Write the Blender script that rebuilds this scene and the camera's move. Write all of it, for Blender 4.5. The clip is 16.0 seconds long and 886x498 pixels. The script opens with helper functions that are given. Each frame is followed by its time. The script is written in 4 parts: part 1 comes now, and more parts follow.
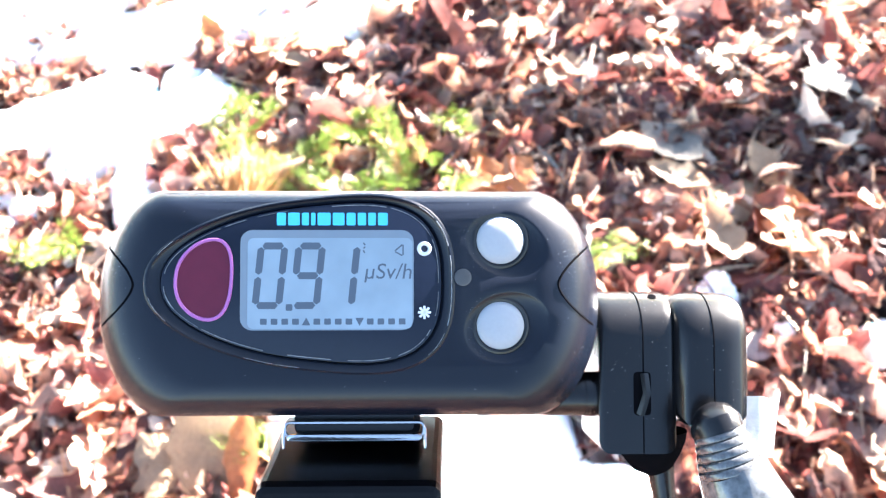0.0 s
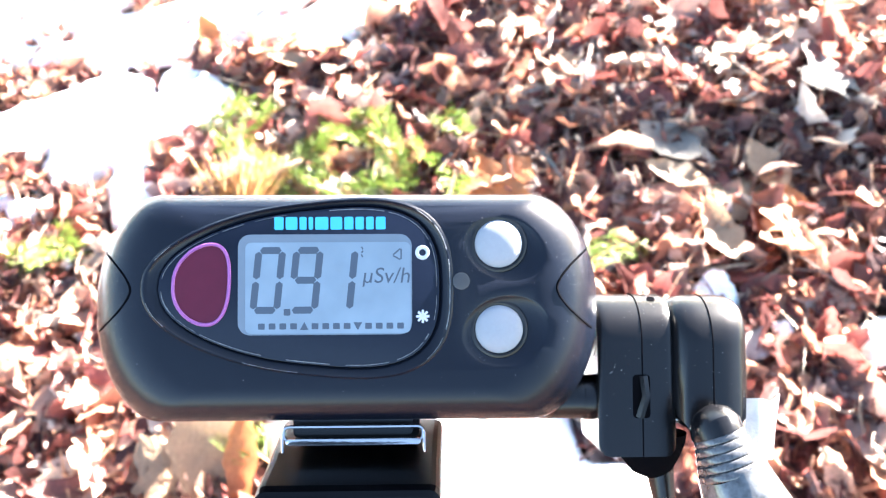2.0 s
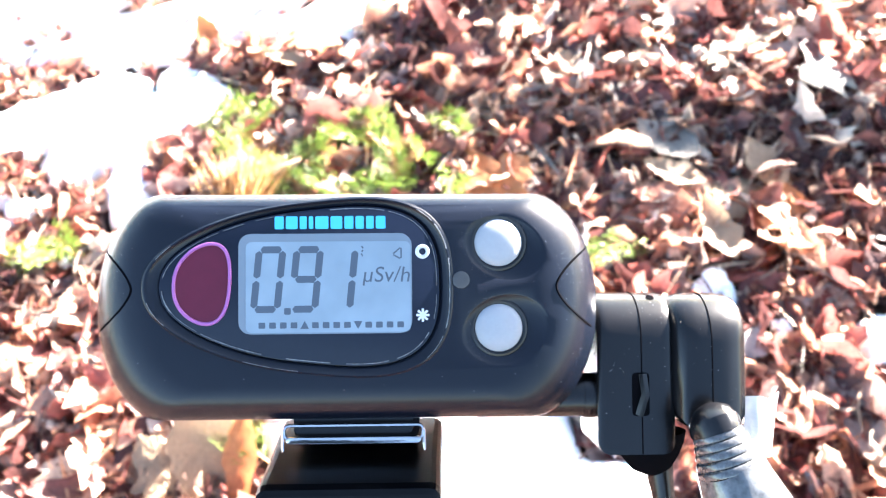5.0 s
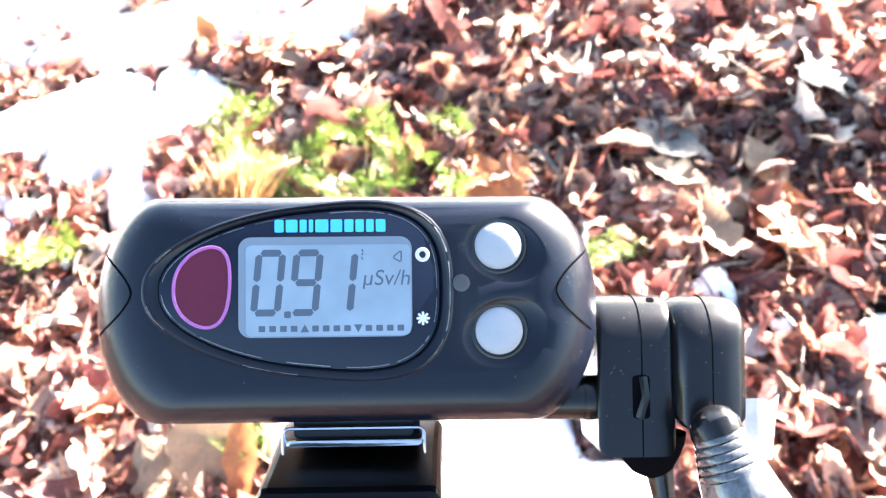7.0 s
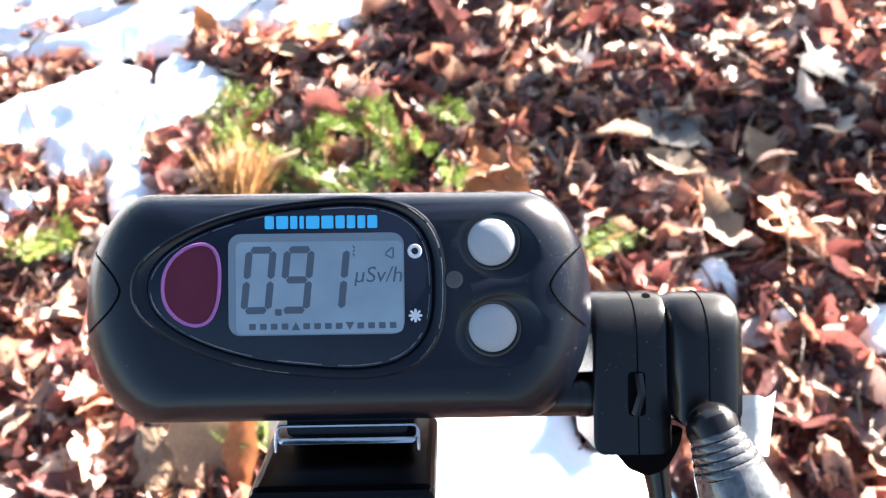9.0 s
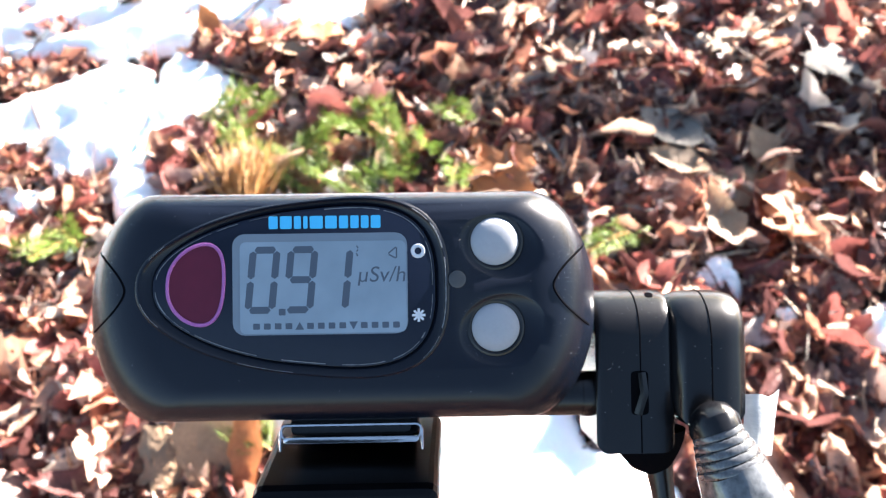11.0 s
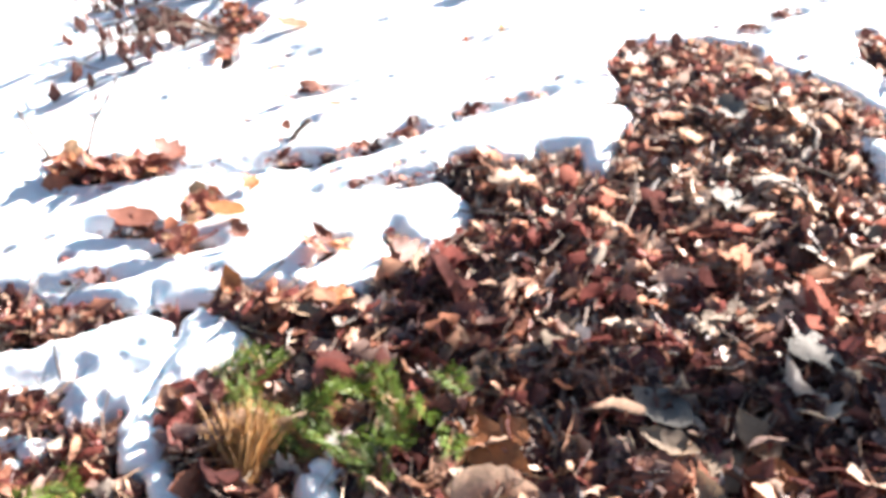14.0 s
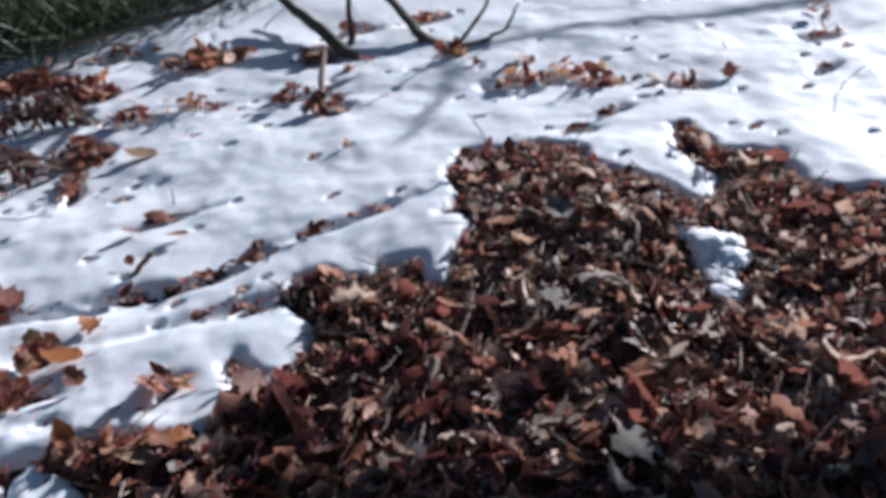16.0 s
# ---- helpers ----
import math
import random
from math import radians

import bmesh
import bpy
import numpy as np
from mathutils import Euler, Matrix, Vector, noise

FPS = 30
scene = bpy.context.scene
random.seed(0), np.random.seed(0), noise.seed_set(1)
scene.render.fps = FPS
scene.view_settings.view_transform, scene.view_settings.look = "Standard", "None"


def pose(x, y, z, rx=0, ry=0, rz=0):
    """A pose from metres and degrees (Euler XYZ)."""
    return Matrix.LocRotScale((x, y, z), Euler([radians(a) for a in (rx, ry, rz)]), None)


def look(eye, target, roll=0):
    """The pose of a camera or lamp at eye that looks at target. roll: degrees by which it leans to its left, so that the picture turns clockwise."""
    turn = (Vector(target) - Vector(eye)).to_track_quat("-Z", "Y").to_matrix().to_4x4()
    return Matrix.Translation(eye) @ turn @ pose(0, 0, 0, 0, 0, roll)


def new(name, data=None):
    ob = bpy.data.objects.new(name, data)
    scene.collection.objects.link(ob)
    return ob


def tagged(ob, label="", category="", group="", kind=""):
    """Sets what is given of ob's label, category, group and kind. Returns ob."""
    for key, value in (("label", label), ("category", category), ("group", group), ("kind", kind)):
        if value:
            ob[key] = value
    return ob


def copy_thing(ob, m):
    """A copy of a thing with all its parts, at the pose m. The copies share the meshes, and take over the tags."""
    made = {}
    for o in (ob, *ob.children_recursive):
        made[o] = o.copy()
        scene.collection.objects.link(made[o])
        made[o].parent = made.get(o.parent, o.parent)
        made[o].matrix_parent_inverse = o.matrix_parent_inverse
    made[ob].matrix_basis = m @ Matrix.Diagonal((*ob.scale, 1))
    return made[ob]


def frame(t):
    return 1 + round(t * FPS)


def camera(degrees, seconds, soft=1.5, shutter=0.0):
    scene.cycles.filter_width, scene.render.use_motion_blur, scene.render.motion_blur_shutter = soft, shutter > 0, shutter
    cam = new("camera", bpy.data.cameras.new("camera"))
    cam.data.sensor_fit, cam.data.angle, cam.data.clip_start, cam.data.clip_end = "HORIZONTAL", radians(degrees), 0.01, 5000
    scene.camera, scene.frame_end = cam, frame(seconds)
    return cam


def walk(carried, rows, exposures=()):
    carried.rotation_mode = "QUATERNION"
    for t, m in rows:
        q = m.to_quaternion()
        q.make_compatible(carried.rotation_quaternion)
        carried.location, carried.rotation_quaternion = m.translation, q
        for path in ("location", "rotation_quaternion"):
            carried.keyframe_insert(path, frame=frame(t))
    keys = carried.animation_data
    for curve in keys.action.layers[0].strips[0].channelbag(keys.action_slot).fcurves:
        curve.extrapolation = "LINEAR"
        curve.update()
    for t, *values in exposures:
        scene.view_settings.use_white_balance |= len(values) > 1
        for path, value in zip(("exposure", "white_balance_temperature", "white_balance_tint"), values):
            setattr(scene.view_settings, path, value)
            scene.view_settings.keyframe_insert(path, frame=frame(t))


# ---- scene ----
cam = camera(56.7, 16.0, 1.2)
PATH = [
    (0, (0.04342, 0.05265, 1.04715), (0.02497, 1.23806, -0.56358), -9.721),
    (0.5, (0.04382, 0.05294, 1.04684), (0.02484, 1.23989, -0.56276), -9.815),
    (1, (0.04350, 0.05314, 1.04706), (0.02555, 1.23855, -0.56369), -9.869),
    (1.5, (0.04345, 0.05299, 1.04735), (0.02686, 1.23794, -0.56374), -9.890),
    (2, (0.04360, 0.05328, 1.04723), (0.02811, 1.23808, -0.56398), -9.889),
    (2.5, (0.04327, 0.05318, 1.04780), (0.02927, 1.23621, -0.56472), -9.726),
    (3, (0.04278, 0.05287, 1.04783), (0.03084, 1.23625, -0.56445), -9.519),
    (3.5, (0.04306, 0.05295, 1.04721), (0.03437, 1.23863, -0.56341), -9.446),
    (4, (0.04359, 0.05301, 1.04719), (0.03201, 1.23799, -0.56392), -9.684),
    (6.5, (0.04306, 0.05311, 1.04828), (0.03151, 1.23373, -0.56603), -9.996),
    (7, (0.04346, 0.05357, 1.04782), (0.03133, 1.23465, -0.56616), -9.978),
    (7.5, (0.04385, 0.05429, 1.04732), (0.02896, 1.23433, -0.56739), -10.204),
    (8, (0.04420, 0.05468, 1.04756), (0.02741, 1.22803, -0.57200), -10.473),
    (8.5, (0.04504, 0.05505, 1.04754), (0.02705, 1.22406, -0.57514), -10.537),
    (9, (0.04477, 0.05501, 1.04687), (0.02733, 1.21848, -0.57979), -10.356),
    (11.5, (0.04496, 0.05477, 1.04753), (0.01599, 1.21705, -0.57981), -10.889),
    (12, (0.04141, 0.05452, 1.04986), (0.02359, 1.22715, -0.57020), -10.144),
    (12.2, (0.04190, 0.05610, 1.05776), (0.03651, 1.25994, -0.53935), -9.381),
    (12.3, (0.04262, 0.05642, 1.06862), (0.04377, 1.28417, -0.51019), -8.989),
    (12.5, (0.04779, 0.05679, 1.08961), (0.05717, 1.38137, -0.40886), -8.383),
    (13, (0.06359, 0.07246, 1.13714), (0.07930, 1.51712, -0.24587), -7.354),
    (13.5, (0.07612, 0.07759, 1.14589), (0.09291, 1.58581, -0.16750), -7.061),
    (14, (0.08167, 0.06982, 1.14734), (0.09955, 1.61739, -0.11943), -6.908),
    (14.5, (0.08849, 0.06666, 1.15080), (0.10250, 1.62653, -0.10084), -6.549),
    (15, (0.11862, 0.06836, 1.16512), (0.12785, 1.65063, -0.05813), -6.810),
    (15.5, (0.19792, 0.06433, 1.18707), (0.24011, 1.68556, 0.01666), -7.531),
    (16, (0.26320, 0.06323, 1.20315), (0.51548, 1.69951, 0.08113), -7.633),
]
EXPOSURES = [(0, 4.95, 6300, 11), (7.0, 4.95, 6300, 11), (8.0, 4.45, 6250, 11), (8.6, 4.0, 6250, 11), (9.0, 3.75, 6300, 11), (12.0, 3.85, 6300, 11), (12.5, 3.7, 6450, 11),
             (12.8, 4.25, 6450, 11), (13.2, 4.05, 6400, 11), (13.6, 3.3, 6350, 11), (14.2, 2.45, 6080, 10), (14.6, 1.9, 5830, 11), (15.0, 1.3, 5580, 11), (15.3, 1.05, 5530, 11), (16.0, 0.65, 5420, 11)]
cam.data.dof.use_dof, cam.data.dof.focus_distance, cam.data.dof.aperture_fstop = True, 0.128, 42
walk(cam, [(t, look(eye, target, roll)) for t, eye, target, roll in PATH], EXPOSURES)

# ---- light ----
SUN_AZ, SUN_EL = radians(54), radians(16.5)
TO_SUN = Vector((math.sin(SUN_AZ) * math.cos(SUN_EL), math.cos(SUN_AZ) * math.cos(SUN_EL), math.sin(SUN_EL)))
world = bpy.data.worlds.new("sky")
scene.world = world
world.use_nodes = True
sky = world.node_tree.nodes.new("ShaderNodeTexSky")
sky.sky_type, sky.sun_disc, sky.sun_elevation, sky.sun_rotation = "NISHITA", False, SUN_EL, SUN_AZ
world.node_tree.links.new(sky.outputs[0], world.node_tree.nodes["Background"].inputs[0])
world.node_tree.nodes["Background"].inputs[1].default_value = 0.03
sun = new("sun", bpy.data.lights.new("sun", "SUN"))
sun.data.energy, sun.data.angle, sun.data.color = 5.0, radians(0.6), (1.0, 0.91, 0.82)
sun.matrix_world = look(TO_SUN * 20, (0, 0, 0))


# ---- materials ----
def mat(name, color, rough=0.6, metal=0.0, vary=0.25, scale=40.0, bump=0.2, fine=6.0, coat=0.0, spec=0.5, ramp=None, rand=None, translucent=0.0, deep=0.0):
    """A surface whose colour and relief vary at two scales; ramp: colours picked per leaf ('island' or 'object')."""
    m = bpy.data.materials.new(name)
    m.use_nodes = True
    n, l = m.node_tree.nodes, m.node_tree.links
    p = n["Principled BSDF"]
    p.inputs["Roughness"].default_value, p.inputs["Metallic"].default_value = rough, metal
    p.inputs["Specular IOR Level"].default_value, p.inputs["Coat Weight"].default_value = spec, coat
    if deep:
        p.inputs["Subsurface Weight"].default_value, p.inputs["Subsurface Scale"].default_value = 1.0, deep
        p.inputs["Subsurface Radius"].default_value = (0.8, 0.95, 1.0)
    co = n.new("ShaderNodeTexCoord")
    big, small = n.new("ShaderNodeTexNoise"), n.new("ShaderNodeTexNoise")
    big.inputs["Scale"].default_value, small.inputs["Scale"].default_value = scale, scale * fine
    big.inputs["Detail"].default_value, small.inputs["Detail"].default_value = 4, 3
    for t in (big, small):
        l.new(co.outputs["Object"], t.inputs["Vector"])
    add = n.new("ShaderNodeMath")
    add.operation = "ADD"
    l.new(big.outputs[0], add.inputs[0]), l.new(small.outputs[0], add.inputs[1])
    rng = n.new("ShaderNodeMapRange")
    rng.inputs[1].default_value, rng.inputs[2].default_value = 0.6, 1.4
    rng.inputs[3].default_value, rng.inputs[4].default_value = 1 - vary, 1 + vary
    l.new(add.outputs[0], rng.inputs[0])
    mul = n.new("ShaderNodeVectorMath")
    mul.operation = "SCALE"
    l.new(rng.outputs[0], mul.inputs["Scale"])
    if ramp:
        r = n.new("ShaderNodeValToRGB")
        r.color_ramp.interpolation = "CONSTANT"
        e = r.color_ramp.elements
        while len(e) < len(ramp):
            e.new(0.5)
        for k, (pos, c) in enumerate(ramp):
            e[k].position, e[k].color = pos, (*c, 1)
        if rand == "island":
            g = n.new("ShaderNodeNewGeometry")
            l.new(g.outputs["Random Per Island"], r.inputs[0])
        else:
            g = n.new("ShaderNodeObjectInfo")
            l.new(g.outputs["Random"], r.inputs[0])
        l.new(r.outputs[0], mul.inputs[0])
    else:
        mul.inputs[0].default_value = color
    l.new(mul.outputs[0], p.inputs["Base Color"])
    b = n.new("ShaderNodeBump")
    b.inputs["Strength"].default_value, b.inputs["Distance"].default_value = bump, 0.3 / scale
    l.new(small.outputs[0], b.inputs["Height"]), l.new(b.outputs[0], p.inputs["Normal"])
    if translucent:
        tr, mix = n.new("ShaderNodeBsdfTranslucent"), n.new("ShaderNodeMixShader")
        mix.inputs[0].default_value = translucent
        l.new(mul.outputs[0], tr.inputs[0])
        l.new(p.outputs[0], mix.inputs[1]), l.new(tr.outputs[0], mix.inputs[2])
        l.new(mix.outputs[0], n["Material Output"].inputs[0])
    return m


LEAF_RAMP = [(0.0, (0.065, 0.025, 0.023)), (0.15, (0.24, 0.077, 0.065)), (0.31, (0.39, 0.172, 0.112)), (0.45, (0.5, 0.275, 0.185)), (0.57, (0.31, 0.21, 0.18)),
             (0.66, (0.66, 0.45, 0.33)), (0.77, (0.13, 0.054, 0.049)), (0.91, (0.7, 0.58, 0.47)), (0.97, (0.42, 0.38, 0.37))]
BROWN_RAMP = [(0.0, (0.391, 0.152, 0.091)), (0.28, (0.598, 0.305, 0.167)), (0.5, (0.253, 0.085, 0.063)), (0.66, (0.736, 0.476, 0.284)), (0.86, (0.161, 0.067, 0.059))]
RUSSET_RAMP = [(0.0, (0.25, 0.08, 0.055)), (0.35, (0.14, 0.055, 0.045)), (0.6, (0.42, 0.17, 0.1)), (0.85, (0.09, 0.05, 0.04))]
PILE_RAMP = [(0.0, (0.08, 0.035, 0.03)), (0.12, (0.32, 0.12, 0.09)), (0.29, (0.52, 0.275, 0.19)), (0.45, (0.64, 0.43, 0.31)), (0.57, (0.42, 0.31, 0.26)), (0.68, (0.78, 0.61, 0.48)), (0.81, (0.2, 0.08, 0.068)), (0.94, (0.64, 0.56, 0.5))]
M_LITTER = mat("leaf_litter", (0.2, 0.1, 0.06), 0.38, vary=0.4, scale=30, bump=0.4, ramp=LEAF_RAMP, rand="island", translucent=0.35)
M_LEAF = mat("dead_leaf", (0.2, 0.1, 0.06), 0.38, vary=0.35, scale=40, bump=0.4, ramp=LEAF_RAMP, rand="object", translucent=0.35)
M_BROWN = mat("brown_leaf", (0.2, 0.1, 0.06), 0.5, vary=0.3, scale=40, bump=0.4, ramp=BROWN_RAMP, rand="island", translucent=0.35)
M_RUSSET = mat("russet_leaf", (0.2, 0.08, 0.05), 0.5, vary=0.4, scale=40, bump=0.4, ramp=RUSSET_RAMP, rand="island", translucent=0.3)
M_PILE = mat("pile_leaf", (0.2, 0.1, 0.06), 0.45, vary=0.4, scale=30, bump=0.4, ramp=PILE_RAMP, rand="island", translucent=0.35)
M_DARKLEAF = mat("dark_leaf", (0.13, 0.055, 0.045), 0.5, vary=0.4, scale=40, bump=0.4, translucent=0.3)
M_ORANGE = mat("orange_leaf", (0.37, 0.14, 0.05), 0.5, vary=0.3, scale=30, bump=0.4, translucent=0.25)
M_RUST = mat("rust_leaf", (0.2, 0.075, 0.05), 0.5, vary=0.35, scale=35, bump=0.4, translucent=0.25)
M_GREY = mat("grey_leaf", (0.17, 0.15, 0.13), 0.75, vary=0.25, scale=30, bump=0.4, translucent=0.1)
M_TAN = mat("tan_leaf", (0.3, 0.2, 0.125), 0.6, vary=0.25, scale=30, bump=0.4, translucent=0.25)
M_SOIL = mat("soil", (0.04, 0.024, 0.018), 0.9, vary=0.5, scale=9, bump=0.8, fine=8)
M_SNOW = mat("snow", (0.86, 0.88, 0.92), 0.6, vary=0.04, scale=45, bump=0.2, fine=5, spec=0.3, deep=0.012)
M_TWIG = mat("twig_bark", (0.16, 0.11, 0.085), 0.75, vary=0.4, scale=60, bump=0.5)
M_STALK = mat("stalks", (0.2, 0.13, 0.09), 0.6, vary=0.3, scale=60, bump=0.3, ramp=[(0.0, (0.12, 0.06, 0.045)), (0.35, (0.26, 0.16, 0.1)), (0.65, (0.45, 0.33, 0.22)), (0.85, (0.2, 0.18, 0.16))], rand="island")
M_BARK = mat("mossy_bark", (0.12, 0.105, 0.075), 0.85, vary=0.45, scale=35, bump=0.8)
M_GREEN = mat("evergreen", (0.13, 0.19, 0.03), 0.5, vary=0.5, scale=30, bump=0.2, translucent=0.3)
M_DEEP = mat("dark_evergreen", (0.075, 0.095, 0.045), 0.55, vary=0.5, scale=8, bump=0.2, translucent=0.2)
M_NEEDLE = mat("pine_straw", (0.4, 0.21, 0.075), 0.5, vary=0.35, scale=60, bump=0.2, translucent=0.25)
M_CASE = mat("case_plastic", (0.004, 0.006, 0.012), 0.26, spec=0.32, vary=0.12, scale=300, bump=0.012, fine=8)
M_GLOSS = mat("window_plastic", (0.005, 0.008, 0.018), 0.07, vary=0.1, scale=200, bump=0.0, coat=0.0, spec=0.3)
M_BLACK = mat("black_plastic", (0.004, 0.004, 0.005), 0.26, spec=0.4, vary=0.2, scale=250, bump=0.015)
M_JAW = mat("clamp_plastic", (0.003, 0.003, 0.004), 0.3, vary=0.3, scale=250, bump=0.01, spec=0.15)
M_SEAM = mat("seam", (0.004, 0.004, 0.005), 0.9, spec=0.0, vary=0.1, scale=200, bump=0.0)
M_LCD = mat("display", (0.215, 0.28, 0.34), 0.3, vary=0.16, scale=30, bump=0.0)
M_LCD_EDGE_SHADE = mat("display_edge_shade", (0.15, 0.19, 0.235), 0.4, vary=0.05, scale=60, bump=0.0)
M_SEG = mat("segment", (0.06, 0.08, 0.11), 0.4, vary=0.05, scale=60, bump=0.0)
M_RED = mat("red_filter", (0.095, 0.012, 0.03), 0.3, spec=0.25, vary=0.1, scale=80, bump=0.0)
M_PINK = mat("pink_print", (0.34, 0.11, 0.34), 0.4, vary=0.05, scale=80, bump=0.0)
M_BLUE = mat("blue_print", (0.06, 0.47, 0.8), 0.4, vary=0.05, scale=80, bump=0.0)
M_WHITE = mat("white_print", (0.6, 0.62, 0.66), 0.5, vary=0.05, scale=80, bump=0.0)
M_BUTTON = mat("grey_rubber", (0.3, 0.31, 0.335), 0.5, vary=0.05, scale=300, bump=0.012)
M_DOT = mat("grey_lens", (0.05, 0.05, 0.052), 0.4, vary=0.1, scale=200, bump=0.0)
# scuffed window edge, also the painted glints on the bezel rim
M_SCUFF_GLINT = mat("scuff_glint", (0.14, 0.15, 0.16), 0.5, vary=0.8, scale=350, bump=0.0)
# real dust grains, and the pale dots that imitate glints on the case
M_DUST_GLINT = mat("dust", (0.2, 0.2, 0.2), 0.8, vary=0.3, scale=300, bump=0.0)
M_STEEL = mat("steel", (0.6, 0.6, 0.62), 0.2, 1.0, vary=0.1, scale=200, bump=0.05)
M_TAPE = mat("torn_tape", (0.6, 0.62, 0.62), 0.4, vary=0.15, scale=100, bump=0.1, translucent=0.3)
M_TUBE = mat("taped_tube", (0.06, 0.062, 0.066), 0.22, vary=0.7, scale=260, bump=0.01, coat=1.0)
M_WRAP = mat("clear_tape", (0.085, 0.09, 0.095), 0.16, vary=0.85, scale=120, bump=0.03, coat=1.0)


# ---- mesh helpers ----
def part(name, bm, material, parent=None, label="", smooth=True):
    me = bpy.data.meshes.new(name)
    bmesh.ops.recalc_face_normals(bm, faces=bm.faces)
    bm.to_mesh(me)
    bm.free()
    me.materials.append(material)
    if smooth:
        me.polygons.foreach_set("use_smooth", [True] * len(me.polygons))
        me.set_sharp_from_angle(angle=radians(40))
    ob = new(name, me)
    ob.parent = parent
    if label:
        ob["label"] = label
    return ob


def loft(rings, close=True, caps=True, bm=None):
    """Skin over rings of points."""
    bm = bm or bmesh.new()
    vs = [[bm.verts.new(p) for p in ring] for ring in rings]
    n = len(rings[0])
    for a, b in zip(vs, vs[1:]):
        for k in range(n if close else n - 1):
            bm.faces.new((a[k], a[(k + 1) % n], b[(k + 1) % n], b[k]))
    if caps:
        bm.faces.new(vs[0][::-1]), bm.faces.new(vs[-1])
    return bm


def tube(path, radii, sides=8, bm=None, caps=True):
    path = [Vector(p) for p in path]
    if not hasattr(radii, "__len__"):
        radii = [radii] * len(path)
    rings = []
    for k, p in enumerate(path):
        d = (path[min(k + 1, len(path) - 1)] - path[max(k - 1, 0)]).normalized()
        u = d.orthogonal() if k == 0 else (u - d * u.dot(d))
        u.normalize()
        w = d.cross(u)
        rings.append([p + (u * math.cos(2 * math.pi * a / sides) + w * math.sin(2 * math.pi * a / sides)) * radii[k] for a in range(sides)])
    return loft(rings, bm=bm, caps=caps)


def loop_tube(path, r, sides=6):
    """A closed bead along a loop that lies flat."""
    n = len(path)
    path = [Vector(p) for p in path]
    bm = bmesh.new()
    vs = []
    for k, p in enumerate(path):
        d = (path[(k + 1) % n] - path[k - 1]).normalized()
        up = Vector((0, 0, 1))
        side = d.cross(up).normalized()
        vs.append([bm.verts.new(p + (side * math.cos(2 * math.pi * a / sides) + up * math.sin(2 * math.pi * a / sides)) * r) for a in range(sides)])
    for k in range(n):
        a, b = vs[k], vs[(k + 1) % n]
        for j in range(sides):
            bm.faces.new((a[j], a[(j + 1) % sides], b[(j + 1) % sides], b[j]))
    return bm


def slab(outline, z0, z1, bevel=0.0):
    """A plate with the given outline (x, y), from z0 up to z1, its upper edge rounded by bevel."""
    cx = sum(p[0] for p in outline) / len(outline)
    cy = sum(p[1] for p in outline) / len(outline)

    def ring(z, inset):
        out = []
        for x, y in outline:
            d = math.hypot(x - cx, y - cy) or 1
            out.append((x - (x - cx) / d * inset, y - (y - cy) / d * inset, z))
        return out

    return loft([ring(z0, 0), ring(z1 - bevel, 0), ring(z1 - bevel * 0.3, bevel * 0.3), ring(z1, bevel)] if bevel else [ring(z0, 0), ring(z1, 0)])


def rounded(x0, x1, y0, y1, r, n=5):
    out = []
    for cx, cy, a0 in ((x1 - r, y1 - r, 0), (x0 + r, y1 - r, 90), (x0 + r, y0 + r, 180), (x1 - r, y0 + r, 270)):
        out += [(cx + r * math.cos(radians(a0 + 90 * k / n)), cy + r * math.sin(radians(a0 + 90 * k / n))) for k in range(n + 1)]
    return out


def circle(cx, cy, r, n=28, ry=None):
    return [(cx + r * math.cos(2 * math.pi * k / n), cy + (ry or r) * math.sin(2 * math.pi * k / n)) for k in range(n)]


def dome(cx, cy, r, z0, wall, rise, n=28):
    rings = [[(x, y, z0) for x, y in circle(cx, cy, r, n)], [(x, y, z0 + wall) for x, y in circle(cx, cy, r, n)]]
    for a in (25, 50, 72):
        rings.append([(x, y, z0 + wall + rise * math.sin(radians(a))) for x, y in circle(cx, cy, r * math.cos(radians(a)), n)])
    return loft(rings)


def mm(bm):
    bmesh.ops.scale(bm, vec=(0.001, 0.001, 0.001), verts=bm.verts)
    return bm


def thing(name, m, label, category, group="", kind=""):
    ob = new(name)
    ob.matrix_world = m
    return tagged(ob, label, category, group, kind)


def quads(name, v, f, material, parent=None):
    """A mesh from arrays of points and of four-cornered faces."""
    me = bpy.data.meshes.new(name)
    me.vertices.add(len(v)), me.loops.add(f.size), me.polygons.add(len(f))
    me.vertices.foreach_set("co", np.ascontiguousarray(v, dtype=np.float32).ravel())
    me.loops.foreach_set("vertex_index", np.ascontiguousarray(f, dtype=np.int32).ravel())
    me.polygons.foreach_set("loop_start", np.arange(0, f.size, 4, dtype=np.int32))
    me.polygons.foreach_set("use_smooth", np.ones(len(f), dtype=bool))
    me.update(calc_edges=True)
    me.validate()
    me.materials.append(material)
    ob = new(name, me)
    ob.parent = parent
    return ob


# ---- ground and snow ----
def waves(x, y, s, seed):
    r = np.random.RandomState(seed)
    z = np.zeros_like(x)
    for k in range(9):
        a, f, p = r.uniform(0, 6.28), s * r.uniform(0.6, 1.8), r.uniform(0, 6.28)
        z = z + np.sin((x * np.cos(a) + y * np.sin(a)) * f + p) / 9 * 1.8
    return z


